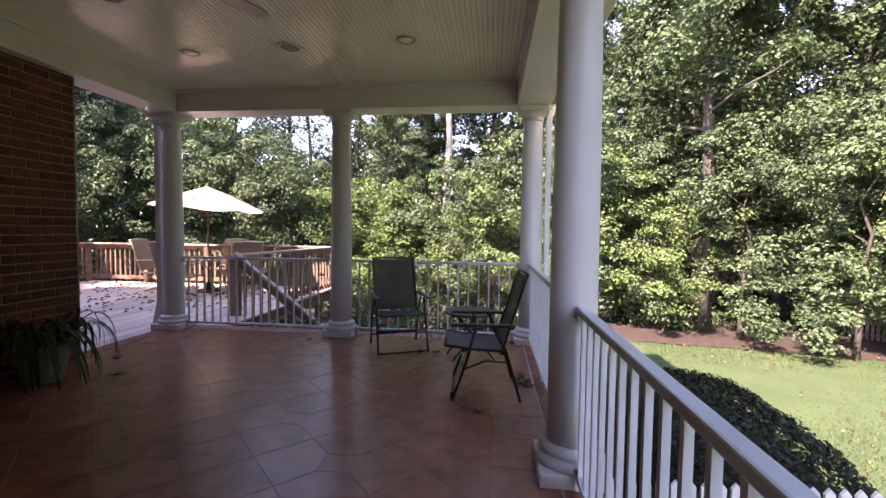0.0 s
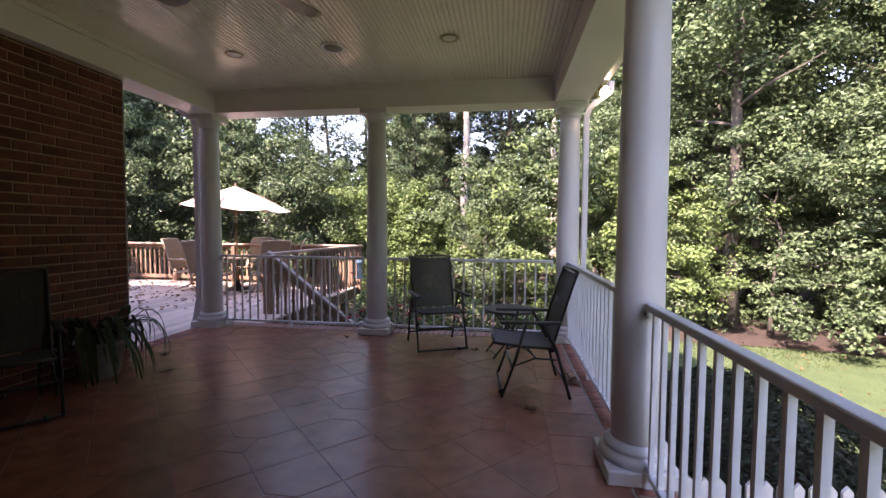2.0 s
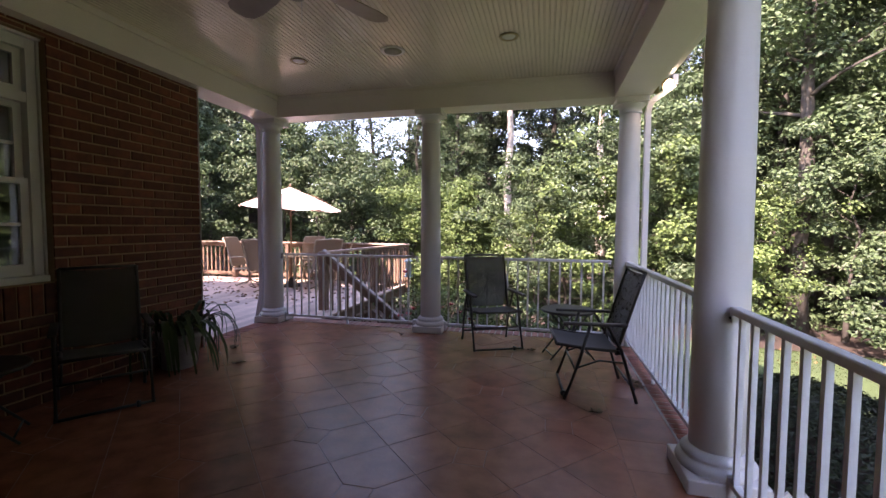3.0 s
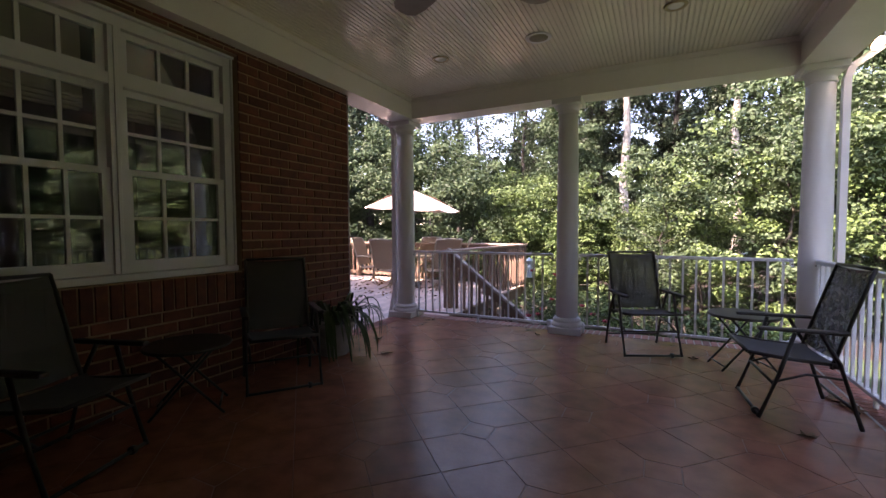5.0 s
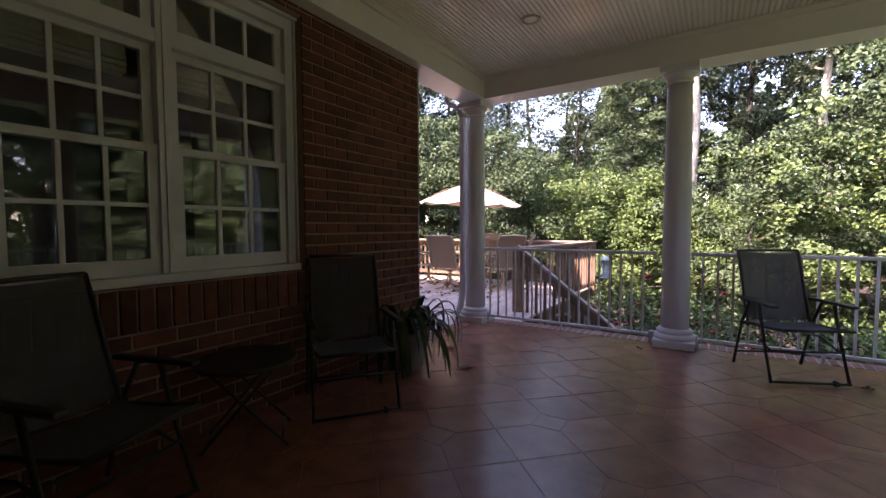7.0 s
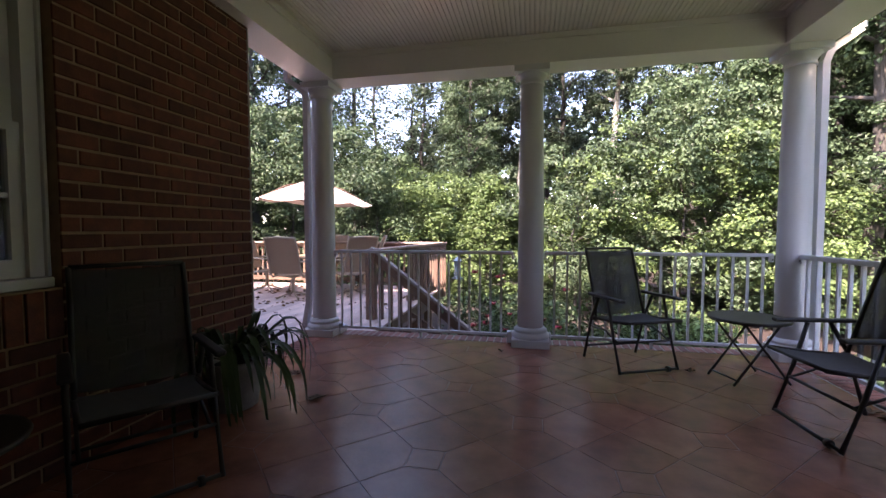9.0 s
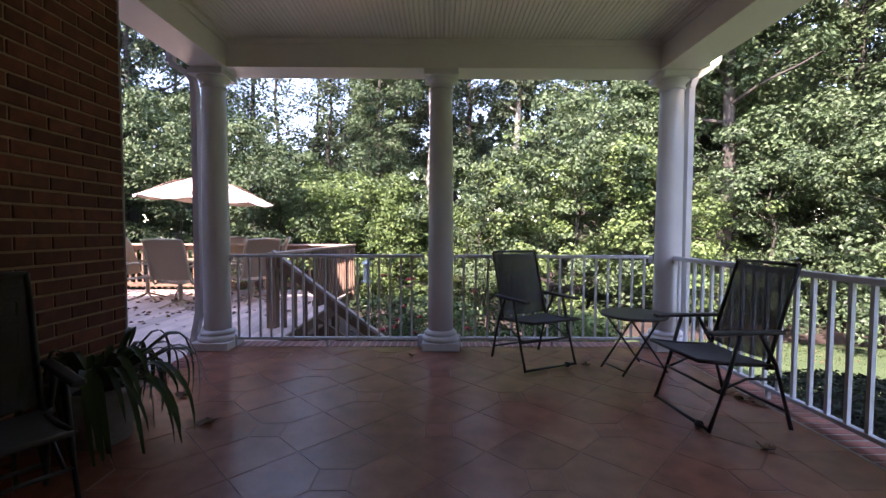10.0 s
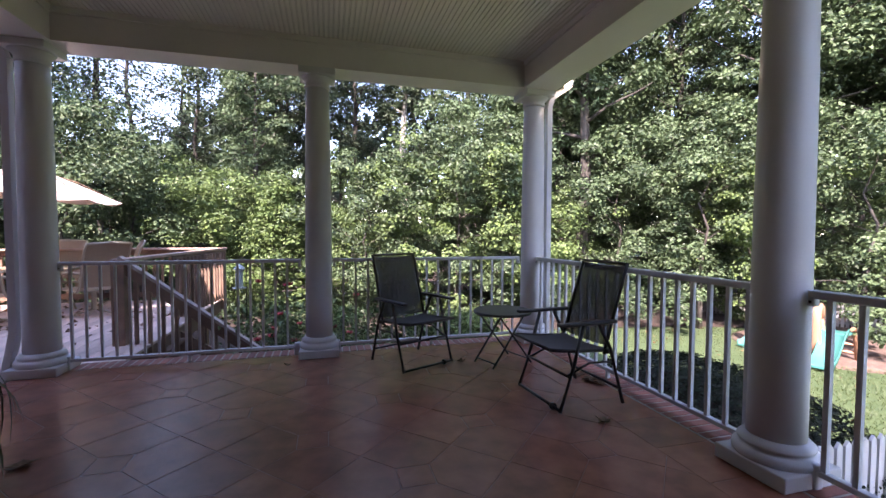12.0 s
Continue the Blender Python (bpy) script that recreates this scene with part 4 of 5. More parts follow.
mid = [make_tree(41, scaled(6.9, 14.6, 0, 1), L2, G2, 9.5, 2.6, 2.6, 0.12, MAPLE, BARK, 20, 165, 0.125, reach=0.78, flat=0.58),
       make_tree(42, scaled(-14.6, 15.2, 0, 1), L2, G2, 10.5, 2.9, 2.2, 0.13, OAK, BARK, 22, 165, 0.13, reach=0.8, flat=0.58)]
tall = [make_tree(51, scaled(5.6, 11.6, 0, 1), L3, G3, 15.5, 3.2, 4.4, 0.19, MAPLE, BARK, 26, 190, 0.128, reach=0.82, flat=0.60, shape="tall"),
        make_tree(52, scaled(-5.5, 24.0, 0, 1), L3, G3, 19.0, 3.6, 6.0, 0.24, OAK, BARK, 26, 165, 0.16, reach=1.0, flat=0.60, shape="tall"),
        make_tree(53, scaled(-2.05, 22.0, 0, 1), "tall pale-barked forked tree of the woods", G3, 18.0, 3.0, 9.0, 0.25, OAK, PALEBARK, 18, 90, 0.18, reach=1.2, shape="tall")]
tagged(copy_thing(tall[2], scaled(2.78, 25.0, 130, 1.0)), "tall pale-barked tree of the woods")


def polar(deg, dist):
    return 0.0 + dist * math.sin(radians(deg)), 2.0 + dist * math.cos(radians(deg))


def plant(kinds, first, last, step, near, far, lo, hi, skip=(), small=()):
    """Copies of the given trees on an arc round the porch."""
    d = first
    while d < last:
        deg = d + rs.uniform(-0.4, 0.4) * step
        dist = rs.uniform(near, far)
        d += step
        x, y = polar(deg, dist)
        if any(a < deg < b for a, b in skip) or (x < -2.6 and x > -10.6 and y < 12.6):
            continue
        s = rs.uniform(lo, hi) * (0.6 if any(a < deg < b for a, b in small) else 1.0)
        copy_thing(kinds[rs.randint(len(kinds))], scaled(x, y, rs.uniform(0, 360), s, s * rs.uniform(0.9, 1.12)))


plant(low, -12, 64, 8.0, 10.2, 11.4, 0.7, 1.0, (), ((-2, 7),))
plant(low, -70, -10, 6.0, 12.8, 15.0, 0.75, 1.05)
plant(low, -40, -10, 5.0, 17.0, 21.0, 0.9, 1.1)
plant(low, -9, 15, 5.0, 12.8, 15.0, 0.55, 0.78)
plant(low, 16, 70, 7.5, 12.8, 15.0, 0.8, 1.2)
plant(tall[:1], 17, 80, 9.0, 12.6, 15.5, 0.8, 1.05)
plant(tall[:2], 12, 80, 10.0, 18.0, 22.0, 0.9, 1.1)
plant(tall[:2], -80, -9, 7.5, 17.5, 21.0, 0.75, 1.0, ((-38, -16),))
plant(tall[1:2], -80, 10, 9.0, 24.0, 28.0, 0.9, 1.1, ((-38, -15), (-8, 8)))
plant(mid, -78, 78, 13.0, 15.0, 18.0, 0.7, 1.0, ((-40, -14), (-9, 14)))
plant(tall[1:2], -78, 78, 8.0, 30.0, 37.0, 0.9, 1.15, ((-34, -18),))
# these three arcs lie mostly out of view, added to dim the house wall
plant(tall[:2], 66, 100, 9.0, 14.0, 18.0, 0.8, 1.0)
plant(tall[:2], 62, 150, 12.0, 20.0, 27.0, 0.8, 1.05)
plant(low, 70, 150, 10.0, 13.5, 16.0, 0.8, 1.1)
plant(low, -78, 78, 11.0, 21.0, 27.0, 1.0, 1.3, ((-10, 13),))
slim = make_tree(54, scaled(-10.35, 24.0, 0, 1), "slender dark-trunked tree against the open sky", G3, 17.5, 2.6, 3.6, 0.15, OAK, BARK, 26, 46, 0.15, flat=0.7, reach=1.15, shape="tall")
for x, y, turn, s in ((-11.95, 24.6, 80, 0.95), (-15.1, 24.2, 200, 1.1), (-13.4, 28.0, 300, 1.0), (-8.3, 26.5, 130, 1.05), (-9.6, 29.0, 20, 1.0)):
    copy_thing(slim, scaled(x, y, turn, s))
for x, y, turn in ((0.2, 28.5, 15), (5.2, 28.0, 100), (-4.6, 29.5, 220)):
    copy_thing(tall[1], scaled(x, y, turn, 1.05))
# two unseen trees, added to throw shade over the right of the lawn
copy_thing(tall[0], scaled(7.4, -1.2, 40, 0.95))
copy_thing(tall[0], scaled(9.6, 0.6, 170, 0.9))

# cypress clump beside the deck
cy = make_tree(61, scaled(-2.9, 13.4, 0, 1), "bright yellow-green cypress beside the deck", "cypresses", 4.1, 1.35, 0.2, 0.07, CEDARLEAF, BARK, 40, 44, 0.09, flat=0.5, reach=0.42, shape="cone")
copy_thing(cy, scaled(-1.9, 14.2, 70, 0.8))
copy_thing(cy, scaled(-4.0, 14.6, 170, 0.75))

# far woods that close the view, extended unseen eastwards to block sky light
n = 40000
deg = rs.uniform(-95, 165, n)
dist = rs.uniform(38, 48, n)
keep = rs.rand(n) < np.where((deg > -33) & (deg < -20), 0.6, 1.0)
hgt = np.where((deg > -33) & (deg < -20), 6.0, 12 + 3.0 * np.sin(deg * 0.35) + 2 * np.sin(deg * 1.3))
z = GROUND + rs.rand(n) ** 0.9 * hgt
c = np.stack([dist * np.sin(np.radians(deg)), 2 + dist * np.cos(np.radians(deg)), z], 1)[keep]
v, f = leaves(rs, c, 0.95, 0.9, 0.7)
tagged(soup("far_woods", v, f, OAK), "distant wall of dark green woods", "woods", kind="stuff")

# low shrubs and litter at the woods' edge
pts = []
for k in range(230):
    x = rs.uniform(-14, 14)
    y = edge_y(x) + rs.uniform(0.6, 5.0)
    if (-10.0 < x < -3.4 and y < 12.0) or (x > 6.3 and y < edge_y(x) + 2.2):
        continue
    r = rs.uniform(0.25, 0.55)
    q = rs.normal(0, 0.5, (90, 3)) * (r, r, r * 0.9)
    pts.append(q + (x, y, GROUND + r * 0.9))
v, f = leaves(rs, np.concatenate(pts), 0.12, 0.6)
tagged(soup("undergrowth", v, f, MAPLE), "low leafy undergrowth at the edge of the woods", "undergrowth", kind="stuff")


# ---- hedge, roses, fences, toys ----
def leafy_shell(rs, n, half, power=2.6):
    """Places on a rounded box-like shell, bumpy, with their outward ways."""
    q = rs.normal(0, 1, (n, 3))
    q[:, 2] = np.abs(q[:, 2])
    q /= (np.abs(q) ** power).sum(1, keepdims=True) ** (1 / power)
    bump = np.array([1 + 0.05 * noise.noise(Vector((a * 4, b * 4, c * 4))) for a, b, c in q])
    return q * bump[:, None] * np.array(half) * rs.uniform(0.93, 1.03, (n, 1)), q


rs = np.random.RandomState(8)
hg = thing("hedge", pose(2.36, 4.32, GROUND), "clipped boxwood hedge beside the porch, house shade in its leaf colour", "hedge")
# added dark dome inside the leaves, standing in for the hedge's inner shade
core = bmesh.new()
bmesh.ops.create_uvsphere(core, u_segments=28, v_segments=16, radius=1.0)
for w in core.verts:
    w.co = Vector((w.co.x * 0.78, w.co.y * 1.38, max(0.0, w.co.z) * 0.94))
part("core", core, SOIL_AND_CORE, hg)
# foliage whose leaf colour already holds the shade of the house
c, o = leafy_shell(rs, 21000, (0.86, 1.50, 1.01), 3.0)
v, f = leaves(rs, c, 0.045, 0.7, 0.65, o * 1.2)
soup("foliage", v, f, SHADED_BOX, hg)

rb = thing("rose_bush", pose(-1.75, 6.15, GROUND), "rose bush with red and pink flowers behind the railing", "bush")
b = bmesh.new()
for k in range(14):
    a = k * 2.4
    pipe(b, limb_points(rs, (0.1 * math.cos(a), 0.1 * math.sin(a), 0), (0.4 * math.cos(a), 0.4 * math.sin(a), 1.2), 1.25, 4), [0.012, 0.01, 0.008, 0.006, 0.004], 5)
part("stems", b, BARK, rb)
c = rs.normal(0, 1, (1500, 3)) * (0.45, 0.32, 0.33) + (0, 0, 0.85)
v, f = leaves(rs, c, 0.06, 0.6)
soup("foliage", v, f, MAPLE, rb)
for k in range(26):
    fl = bmesh.new()
    p = Vector(rs.normal(0, 1, 3)) * 0.34 + Vector((0, 0, 1.04))
    for j in range(7):
        a = j * 2.4
        d = Vector((math.cos(a), math.sin(a), 0.5)) * 0.03
        w = Vector((-math.sin(a), math.cos(a), 0)) * 0.024
        fl.faces.new([fl.verts.new(p + u) for u in (Vector((0, 0, 0)), d - w, d * 1.5 + Vector((0, 0, 0.02)), d + w)])
    part("flower", fl, PETAL, rb)

# feeder on a pole beyond the stair
bf = thing("bird_feeder", pose(-2.85, 8.0, GROUND), "pale blue-green hanging bird feeder on a thin dark pole", "bird feeder")
part("pole", pipe(bmesh.new(), [(0.10, 0, 0), (0.10, 0, 1.95), (0.08, 0, 2.02), (0.03, 0, 2.04), (0, 0, 2.0)], 0.008, 8), FRAME, bf)
part("tube", lathe(bmesh.new(), [(0.05, 1.56), (0.055, 1.57), (0.055, 1.84), (0.05, 1.85)], 20), FEEDER, bf)
part("tray", lathe(bmesh.new(), [(0.03, 1.54), (0.095, 1.545), (0.10, 1.565), (0.05, 1.56)], 24), FEEDER, bf)
part("cap", lathe(bmesh.new(), [(0.09, 1.845), (0.08, 1.87), (0.03, 1.91), (0.008, 1.93)], 24), FEEDER, bf)
part("hanger", pipe(bmesh.new(), [(0, 0, 1.925), (0, 0, 2.003)], 0.003, 6), FRAME, bf)

# shrubs behind the back railing
for k, (x, y, s) in enumerate(((-0.9, 7.6, 1.0), (0.35, 8.0, 0.85), (-2.1, 8.3, 1.1), (1.3, 8.9, 0.7))):
    rr = np.random.RandomState(90 + k)
    sh = thing("shrub", pose(x, y, GROUND), "leafy green shrub below the back railing", "shrub", "shrubs behind the porch")
    b = bmesh.new()
    sp = []
    for j in range(16):
        a = j * 2.4
        pts = limb_points(rr, (0, 0, 0), (0.7 * math.cos(a), 0.7 * math.sin(a), 1.1), 1.25 * s, 4)
        pipe(b, pts, [0.014, 0.011, 0.008, 0.006, 0.004], 5)
        sp += [(np.array(p), 0.6) for p in pts[1:]]
    part("stems", b, BARK, sh)
    c, o = crown_cloud(rr, sp, 34, 0.5, 0.5)
    v, f = leaves(rr, c, 0.10, 0.6, 0.6, o)
    soup("foliage", v, f, MAPLE_B, sh)


def picket_fence(p, q, z, height, wide, gap, mat, label, name="picket_fence"):
    p, q = Vector((*p, z)), Vector((*q, z))
    length = (q - p).length
    fnc = thing(name, Matrix.Translation(p) @ Matrix.Rotation(math.atan2(q.y - p.y, q.x - p.x), 4, "Z"), label, "fence")
    b = bmesh.new()
    outline = [(-wide / 2, 0), (wide / 2, 0), (wide / 2, height - wide * 0.6), (0, height), (-wide / 2, height - wide * 0.6)]
    lo = [b.verts.new((x, -0.010, h)) for x, h in outline]
    hi = [b.verts.new((x, 0.010, h)) for x, h in outline]
    b.faces.new(lo)
    b.faces.new(hi[::-1])
    for i in range(5):
        b.faces.new((lo[i], hi[i], hi[(i + 1) % 5], lo[(i + 1) % 5]))
    me = finish(b, "picket", mat)
    x = wide / 2
    while x < length:
        piece("picket", me, fnc, pose(x, 0, 0))
        x += wide + gap
    for h in (height * 0.25, height * 0.72):
        part("cross_rail", box(bmesh.new(), 0, length, 0.012, 0.045, h - 0.035, h + 0.035), mat, fnc)
    return fnc


picket_fence((0.95, 2.86), (4.3, 2.98), GROUND, 0.95, 0.062, 0.032, WHITE, "low white picket fence beside the porch")
picket_fence((8.9, 11.3), (12.6, 5.9), GROUND + 0.04, 0.64, 0.062, 0.034, PICKET, "weathered grey picket fence before the woods", "garden_fence")


def curved_panel(b, line, half, thick):
    """A moulded panel along a line of (x, z), half as wide to each side, with rounded long edges."""
    rows = []
    for i, (x, z) in enumerate(line):
        x0, z0 = line[max(i - 1, 0)]
        x1, z1 = line[min(i + 1, len(line) - 1)]
        n = Vector((-(z1 - z0), 0, x1 - x0)).normalized() * thick
        ring = [(-half, 0), (-half * 0.9, -0.5), (half * 0.9, -0.5), (half, 0), (half * 0.9, 0.5), (-half * 0.9, 0.5)]
        rows.append([b.verts.new((x + n.x * k, v, z + n.z * k)) for v, k in ring])
    for p, q in zip(rows, rows[1:]):
        for i in range(6):
            b.faces.new((p[i], p[(i + 1) % 6], q[(i + 1) % 6], q[i])).smooth = True
    b.faces.new(rows[0])
    b.faces.new(rows[-1][::-1])
    return b


def make_toy(at, label, slide_mat, wall_mat, ladder_mat):
    """A small plastic climber: a tall moulded side, a slide along its own -x and a ladder behind."""
    t = thing("toy_climber", at, label, "toy", "plastic climbers on the lawn")
    part("side_wall", curved_panel(bmesh.new(), [(-0.30, 0.0), (-0.30, 0.35), (-0.34, 0.70), (-0.33, 0.98), (-0.24, 1.10), (-0.15, 1.04), (-0.12, 0.86)], 0.09, 0.09), wall_mat, t)
    part("rear_wall", curved_panel(bmesh.new(), [(0.02, 0.0), (0.0, 0.30), (-0.06, 0.60), (-0.16, 0.84)], 0.08, 0.07), wall_mat, t)
    part("platform", soft_box(bmesh.new(), -0.10, 0.24, -0.42, 0.10, 0.54, 0.60, 0.02), slide_mat, t)
    b = bmesh.new()
    prof = [(0.02, 0.60), (-0.12, 0.56), (-0.34, 0.36), (-0.55, 0.17), (-0.72, 0.08), (-0.86, 0.07)]
    rows = [[b.verts.new((x, -0.24 + v, z + h)) for v, h in ((-0.20, 0.09), (-0.18, 0.10), (-0.15, 0.0), (0.15, 0.0), (0.18, 0.10), (0.20, 0.09), (0.18, -0.04), (-0.18, -0.04))] for x, z in prof]
    for p, q in zip(rows, rows[1:]):
        for i in range(8):
            b.faces.new((p[i], p[(i + 1) % 8], q[(i + 1) % 8], q[i])).smooth = True
    b.faces.new(rows[0])
    b.faces.new(rows[-1][::-1])
    part("slide", b, slide_mat, t)
    for y in (-0.42, 0.08):
        part("ladder_side", pipe(bmesh.new(), [(0.22, y, 0.66), (0.32, y, 0.66), (0.38, y, 0.58), (0.56, y, 0.02)], 0.035, 8), ladder_mat, t)
    for k in range(3):
        x, z = 0.52 - 0.055 * k, 0.16 + 0.17 * k
        part("rung", pipe(bmesh.new(), [(x, -0.42, z), (x, 0.08, z)], 0.025, 8), ladder_mat, t)
    return t


PLAYBED = material("bark_chips", (0.17, 0.115, 0.09), 0.95, spread=0.3, scale=8, bump=0.9, fine=45, second=(0.11, 0.075, 0.06))
structure("ground_play", lathe(bmesh.new(), [(1.75, GROUND - 0.02), (1.55, GROUND + 0.035), (0.9, GROUND + 0.05), (0.02, GROUND + 0.05)], 40, 8.75, 7.35), PLAYBED, "pale bark chips round the plastic climber")
make_toy(scaled(7.55, 6.62, 17, 0.92, 0.98, GROUND + 0.02), "tan and teal plastic toddler slide on the lawn", TEAL, TAN, TAN)
toy = make_toy(scaled(7.50, 7.80, -4, 0.66, 0.9, GROUND + 0.02), "tan and red plastic climber with a teal slide", TEAL, TAN, RED)
part("roof", soft_box(bmesh.new(), -0.36, -0.10, -0.12, 0.12, 1.11, 1.18, 0.03), RED, toy, "red plastic roof")
part("base", soft_box(bmesh.new(), -0.32, 0.42, -0.40, 0.40, 0.0, 0.09, 0.03), RED, toy, "red plastic base")

# fallen leaves
rs = np.random.RandomState(3)
for x, y, s in ((0.162, 3.033, 0.09), (-3.02, 3.345, 0.11), (-3.41, 3.76, 0.10), (-1.86, 4.72, 0.06), (-0.33, 4.44, 0.07), (0.53, 3.72, 0.13), (0.50, 3.84, 0.11), (0.56, 3.62, 0.10)):
    l = thing("fallen_leaf", pose(x, y, 0.002, 0, 0, rs.uniform(0, 360)), "curled brown fallen leaf on the tiles", "leaf", "fallen leaves")
    b = bmesh.new()
    ring = []
    for k in range(14):
        a = 2 * math.pi * k / 14
        r = s * (0.5 + 0.22 * math.cos(5 * a) + 0.06 * rs.normal())
        ring.append((r * math.cos(a), r * math.sin(a) * 0.8, 0.002 + 0.028 * abs(math.sin(a * 1.5)) * rs.rand() + 0.02 * (r / s) ** 2))
    lo = [b.verts.new(p) for p in ring]
    hi = [b.verts.new((p[0], p[1], p[2] + 0.0015)) for p in ring]
    c0, c1 = b.verts.new((0, 0, 0.0)), b.verts.new((0, 0, 0.0015))
    for k in range(14):
        j = (k + 1) % 14
        b.faces.new((c0, lo[j], lo[k]))
        b.faces.new((c1, hi[k], hi[j]))
        b.faces.new((lo[k], lo[j], hi[j], hi[k]))
    part("blade", b, DEADLEAF, l)
n = 420
c = np.stack([rs.uniform(DX0 + 0.2, DX1 - 0.3, n), rs.uniform(6.2, DY1 - 0.2, n), np.full(n, DZ + 0.018)], 1)
v, f = leaves(rs, c, 0.085, 0.25, 0.75)
tagged(soup("deck_leaves", v, f, DEADLEAF), "dry brown leaves scattered over the deck", "leaves", kind="stuff")
n = 260
c = np.stack([rs.uniform(1.5, 10, n), rs.uniform(3, 10.3, n), np.full(n, GROUND + 0.07)], 1)
v, f = leaves(rs, c, 0.06, 0.35, 0.75)
tagged(soup("lawn_leaves", v, f, DEADLEAF), "dry brown leaves on the lawn", "leaves", kind="stuff")


# ---- pieces: deck boards, tiles, border bricks, wall bricks ----
def block(name, lx, ly, lz, mat, r=0.004):
    """A piece with its top edges eased; its middle at the origin, its top at z = 0."""
    b = bmesh.new()
    x, y = lx / 2, ly / 2
    low4 = [b.verts.new(p) for p in ((-x, -y, -lz), (x, -y, -lz), (x, y, -lz), (-x, y, -lz))]
    mid4 = [b.verts.new(p) for p in ((-x, -y, -r), (x, -y, -r), (x, y, -r), (-x, y, -r))]
    top4 = [b.verts.new(p) for p in ((-x + r, -y + r, 0), (x - r, -y + r, 0), (x - r, y - r, 0), (-x + r, y - r, 0))]
    b.faces.new(top4)
    for i in range(4):
        j = (i + 1) % 4
        b.faces.new((low4[i], low4[j], mid4[j], mid4[i]))
        b.faces.new((mid4[i], mid4[j], top4[j], top4[i]))
    return finish(b, name, mat)


rs = np.random.RandomState(2)
w = 0.14
me = block("plank", w - 0.006, DY1 + 0.06 - CORNER_Y - 0.02, 0.03, DECK, 0.003)
x = DX0 + w / 2
while x < DX1 - w / 2 + 0.01:
    piece("plank", me, deck, pose(x, (DY1 + 0.06 + CORNER_Y + 0.02) / 2, DZ + rs.uniform(-0.001, 0.001)))
    x += w

# floor tiles on the diagonal, cut at the border
T, C45 = 0.3535, math.sqrt(0.5)
ORIGIN = (-1.60, 3.26)                             # middle of one small square inset
INSET = 0.083
SEAM_X = 0.245                                     # where the diagonal field meets the edge row
FX0, FX1, FY0, FY1 = PX0 + 0.012, 0.60, PY0 + 0.02, 5.055


def clip_poly(poly, axis, limit, keep_less):
    out = []
    for i in range(len(poly)):
        a, b = poly[i], poly[(i + 1) % len(poly)]
        ia = a[axis] <= limit if keep_less else a[axis] >= limit
        ib = b[axis] <= limit if keep_less else b[axis] >= limit
        if ia:
            out.append(a)
        if ia != ib:
            t = (limit - a[axis]) / (b[axis] - a[axis])
            out.append((a[0] + t * (b[0] - a[0]), a[1] + t * (b[1] - a[1])))
    return out


def tile_solid(b, poly, z):
    cx = sum(p[0] for p in poly) / len(poly)
    cy = sum(p[1] for p in poly) / len(poly)
    lo = [b.verts.new((px, py, -0.008)) for px, py in poly]
    hi = [b.verts.new((px, py, z - 0.0015)) for px, py in poly]
    to = []
    for px, py in poly:
        d = math.hypot(px - cx, py - cy) or 1
        to.append(b.verts.new((px - (px - cx) / d * 0.002, py - (py - cy) / d * 0.002, z)))
    b.faces.new(to)
    for i in range(len(poly)):
        j = (i + 1) % len(poly)
        b.faces.new((lo[i], lo[j], hi[j], hi[i]))
        b.faces.new((hi[i], hi[j], to[j], to[i]))


half = T / 2 - 0.0018
shared = {}
rest = bmesh.new()
count = 0


def lay_tile(cx, cy, poly, key, right):
    """One tile with its outline about its middle; cut at the edges of the field, whole ones sharing a mesh."""
    global count
    full = [(cx + a, cy + b) for a, b in poly]
    cut = clip_poly(clip_poly(clip_poly(clip_poly(full, 0, FX0, False), 0, right, True), 1, FY0, False), 1, FY1, True)
    if len(cut) < 3:
        return
    z = rs.uniform(-0.0006, 0.0006)
    if cy < 1.0 or count >= 300:
        tile_solid(rest, cut, z)
        return
    count += 1
    if cut == full:
        if key not in shared:
            b = bmesh.new()
            tile_solid(b, poly, 0.0)
            shared[key] = finish(b, "tile", TILE)
        me = shared[key]
    else:
        b = bmesh.new()
        tile_solid(b, [(px - cx, py - cy) for px, py in cut], 0.0)
        me = finish(b, "tile", TILE)
    piece("tile", me, floor, pose(cx, cy, z))


for i in range(-30, 31):
    for j in range(-30, 31):
        u, w = (i + 0.5) * T, (j + 0.5) * T
        cx, cy = ORIGIN[0] + (u - w) * C45, ORIGIN[1] + (u + w) * C45
        if not (FX0 - T < cx < SEAM_X + T and FY0 - T < cy < FY1 + T):
            continue
        su, sw = (1 if i % 2 else -1), (1 if j % 2 else -1)
        trim = (INSET + 0.003) / C45
        outline = []
        for a, b in ((-half, -half), (half, -half), (half, half), (-half, half)):
            if (a > 0) == (su > 0) and (b > 0) == (sw > 0):
                pair = [(a - su * trim, b), (a, b - sw * trim)]
                outline += pair if (a > 0) != (b > 0) else pair[::-1]
            else:
                outline.append((a, b))
        lay_tile(cx, cy, [((a - b) * C45, (a + b) * C45) for a, b in outline], (su, sw), SEAM_X)
        if i % 2 == 0 and j % 2 == 0:
            nx, ny = ORIGIN[0] + (i - j) * T * C45, ORIGIN[1] + (i + j) * T * C45
            lay_tile(nx, ny, [(-INSET, -INSET), (INSET, -INSET), (INSET, INSET), (-INSET, INSET)], "inset", SEAM_X)
y = FY1 - 0.17
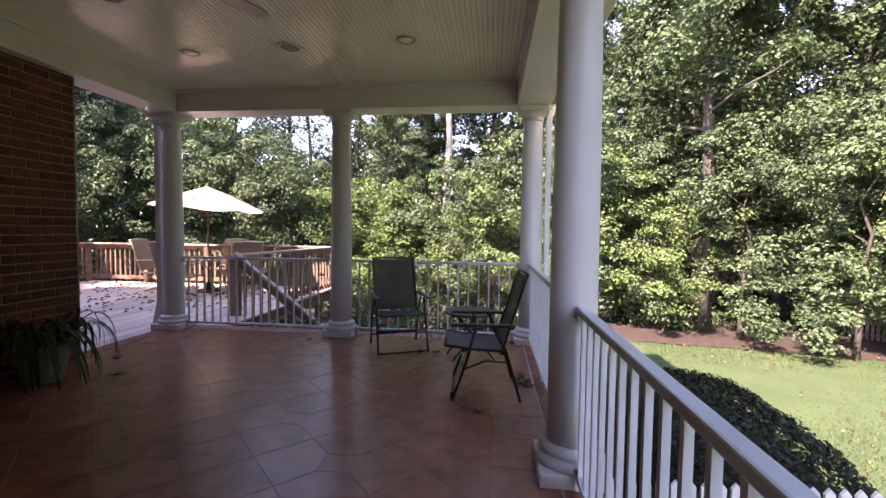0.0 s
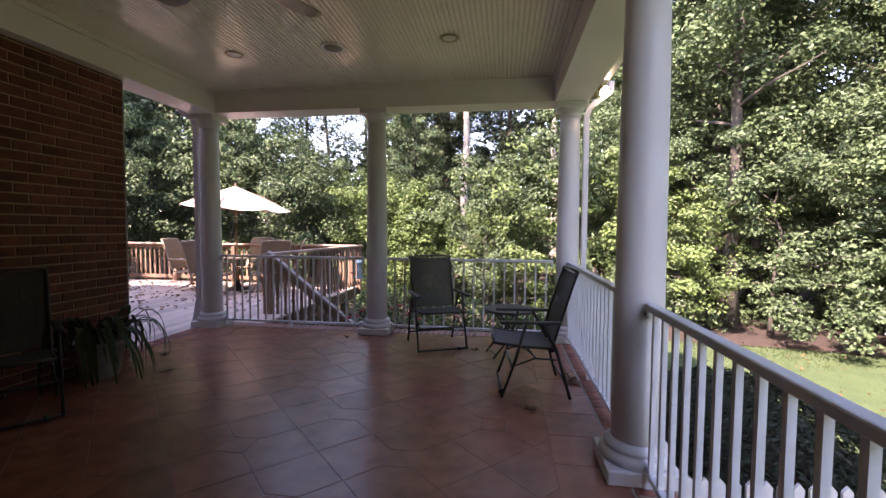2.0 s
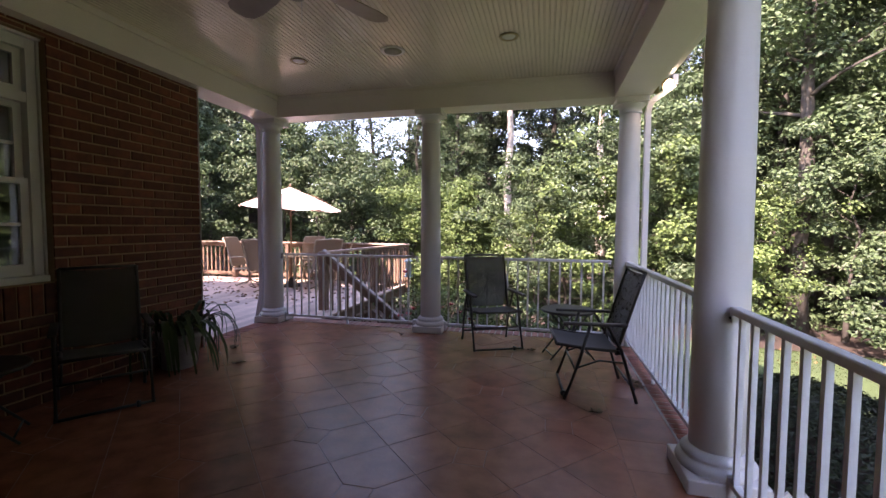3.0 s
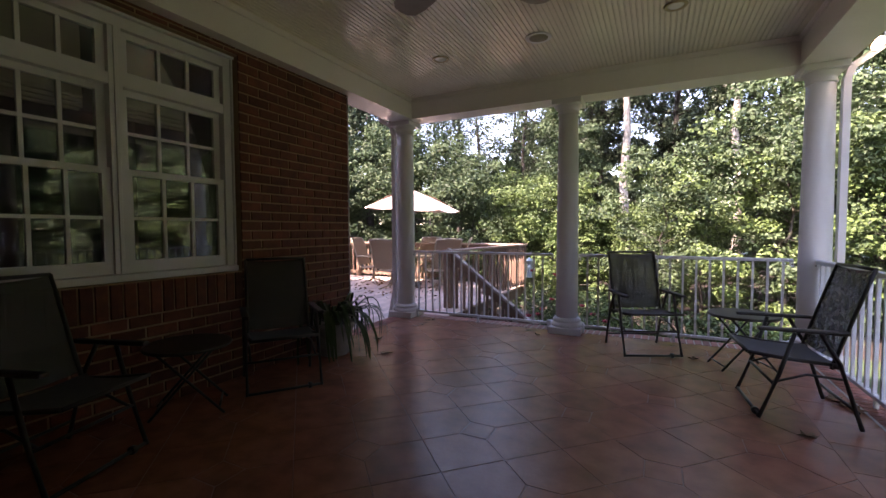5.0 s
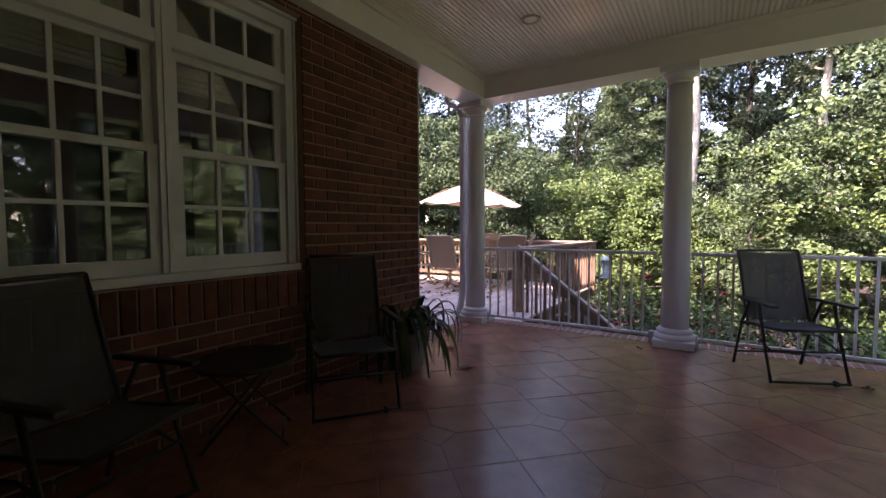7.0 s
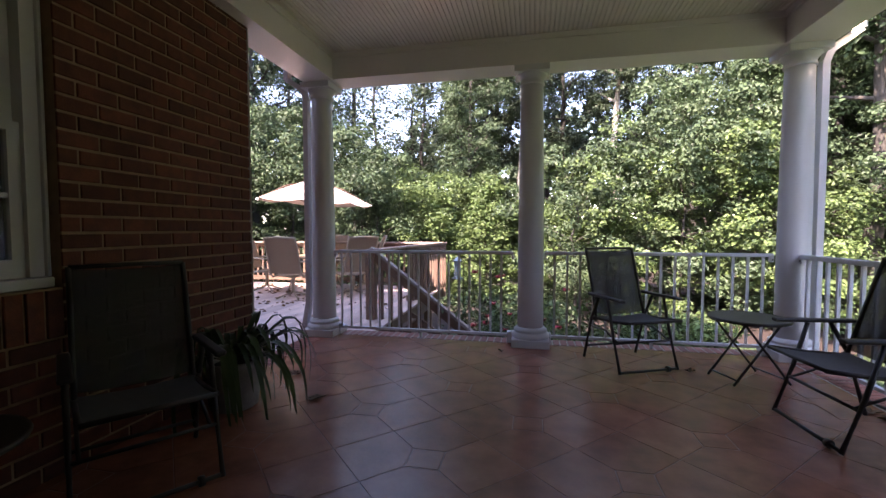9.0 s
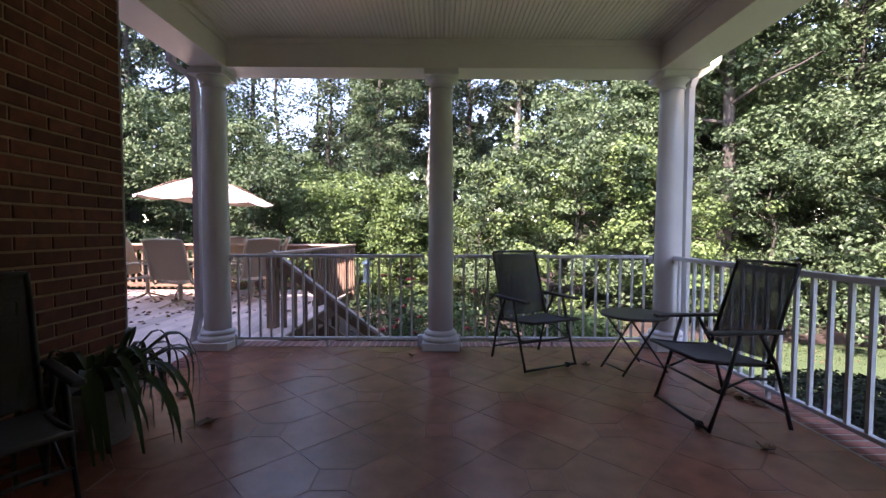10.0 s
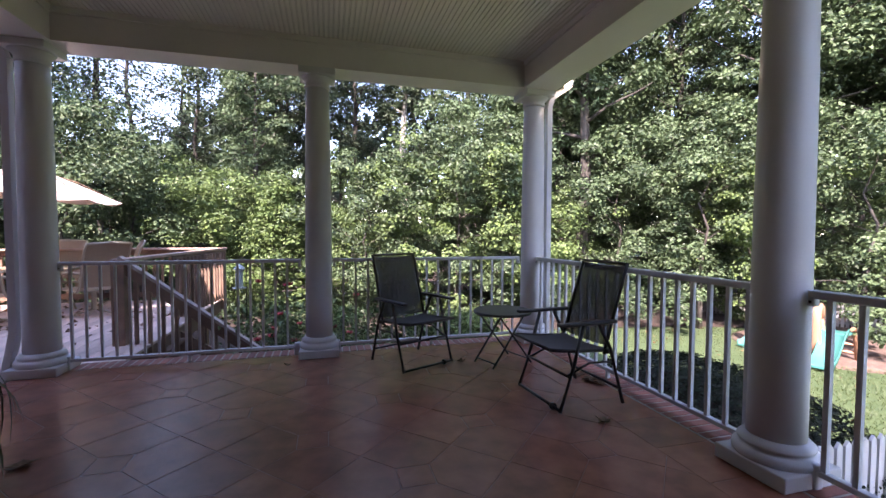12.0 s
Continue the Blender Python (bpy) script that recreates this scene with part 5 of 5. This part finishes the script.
while y > FY0 - 0.2:
    hx = (FX1 - SEAM_X) / 2 - 0.0018
    lay_tile((FX1 + SEAM_X) / 2, y, [(-hx, -0.168), (hx, -0.168), (hx, 0.168), (-hx, 0.168)], "edge", FX1)
    y -= 0.3395
tagged(part("tile_field", rest, TILES, floor), kind="stuff")

# brick border along the open edges of the porch
BED = material("border_mortar", (0.46, 0.40, 0.34), 0.95, spread=0.15, scale=20, bump=0.5, fine=150)
bm = box(bmesh.new(), 0.603, PX1 - 0.002, PY0 + 0.01, 5.05, -0.05, 0.0)
box(bm, PX0 + 0.002, PX1 - 0.002, 5.06, PY1 - 0.002, -0.05, 0.0)
structure("trim_border", bm, BED, "pale mortar bed of the brick border")
me = block("border_brick", 0.196, 0.0610, 0.05, PAVER, 0.004)
y = PY0 + 0.04
while y < 5.05:
    piece("border_brick", me, floor, pose(0.715, y, 0.004 + rs.uniform(-0.001, 0.001), 0, 0, rs.uniform(-0.6, 0.6)))
    y += 0.0735
x = PX0 + 0.05
while x < 0.82:
    piece("border_brick", me, floor, pose(x, 5.16, 0.004 + rs.uniform(-0.001, 0.001), 0, 0, 90 + rs.uniform(-0.6, 0.6)))
    x += 0.0735

y = CORNER_Y + 0.05
while y < 4.86:
    piece("border_brick", me, floor, pose(-3.862, y, 0.005 + rs.uniform(-0.001, 0.001), 0, 0, rs.uniform(-0.6, 0.6)))
    y += 0.0735

# wall bricks: courses of stretchers, a row on end below the window
LEN, COURSE, JOINT = 0.2154, 0.0818, 0.0145


def brick_face(b, y0, y1, z0, z1, out):
    r = 0.003
    lo = [b.verts.new((face - 0.002, y, z)) for y, z in ((y0, z0), (y1, z0), (y1, z1), (y0, z1))]
    hi = [b.verts.new((WALL_X + out - r, y, z)) for y, z in ((y0, z0), (y1, z0), (y1, z1), (y0, z1))]
    to = [b.verts.new((WALL_X + out, y, z)) for y, z in ((y0 + r, z0 + r), (y1 - r, z0 + r), (y1 - r, z1 - r), (y0 + r, z1 - r))]
    b.faces.new(to)
    for i in range(4):
        j = (i + 1) % 4
        b.faces.new((lo[i], lo[j], hi[j], hi[i]))
        b.faces.new((hi[i], hi[j], to[j], to[i]))


kinds = {}


def wall_brick(y0, y1, z0, z1):
    """One brick of the wall as a piece; alike ones share a mesh."""
    key = (round(y1 - y0, 3), round(z1 - z0, 3))
    if key not in kinds:
        b = bmesh.new()
        brick_face(b, -key[0] / 2, key[0] / 2, -key[1] / 2, key[1] / 2, 0.0)
        kinds[key] = finish(b, "brick", BRICK)
    piece("brick", kinds[key], wall_west, pose(rs.uniform(-0.0015, 0.0015), (y0 + y1) / 2, (z0 + z1) / 2))


rest = bmesh.new()
singles = 0
SOLDIER0, SOLDIER1 = 0.645, WZ0 - 0.004
row = 0
z = 0.0
while z < BEAM_Z:
    z1 = min(z + COURSE - JOINT, BEAM_Z + 0.02)
    y = CORNER_Y - (LEN / 2 if row % 2 else 0.0)
    spans = [(y, CORNER_Y)] if row % 2 else []
    while y > PY0:
        spans.append((y - LEN, y))
        y -= LEN
    for a, b in spans:
        a, b = a + JOINT / 2, b - JOINT / 2
        pieces = [(a, b)]
        if z1 > SOLDIER0 and z < WZ1 + 0.028:
            pieces = [(a, min(b, WY0 - 0.004)), (max(a, WY1 + 0.004), b)]
            low, c, d = WZ1 + 0.030, max(a, WY0 - 0.004), min(b, WY1 + 0.004)
            if z1 - low > 0.012 and d - c > 0.02:
                brick_face(rest, c, d, low, z1, 0.0)
        for c, d in pieces:
            if d - c < 0.02:
                continue
            if singles < 290 and (c > WY1 - 0.1 or (c > WY0 + 0.35 and z < SOLDIER0)):
                singles += 1
                wall_brick(c, d, z, z1)
            else:
                brick_face(rest, c, d, z, z1, rs.uniform(-0.0015, 0.0015))
    z += COURSE
    row += 1
y = WY0 - 0.012
while y + COURSE < WY1 + 0.03:
    brick_face(rest, y + JOINT / 2, y + COURSE - JOINT / 2, SOLDIER0 + 0.008, SOLDIER1 - 0.006, 0.006 + rs.uniform(-0.0015, 0.0015))
    y += COURSE
tagged(part("brick_field", rest, BRICKS, wall_west), kind="stuff")
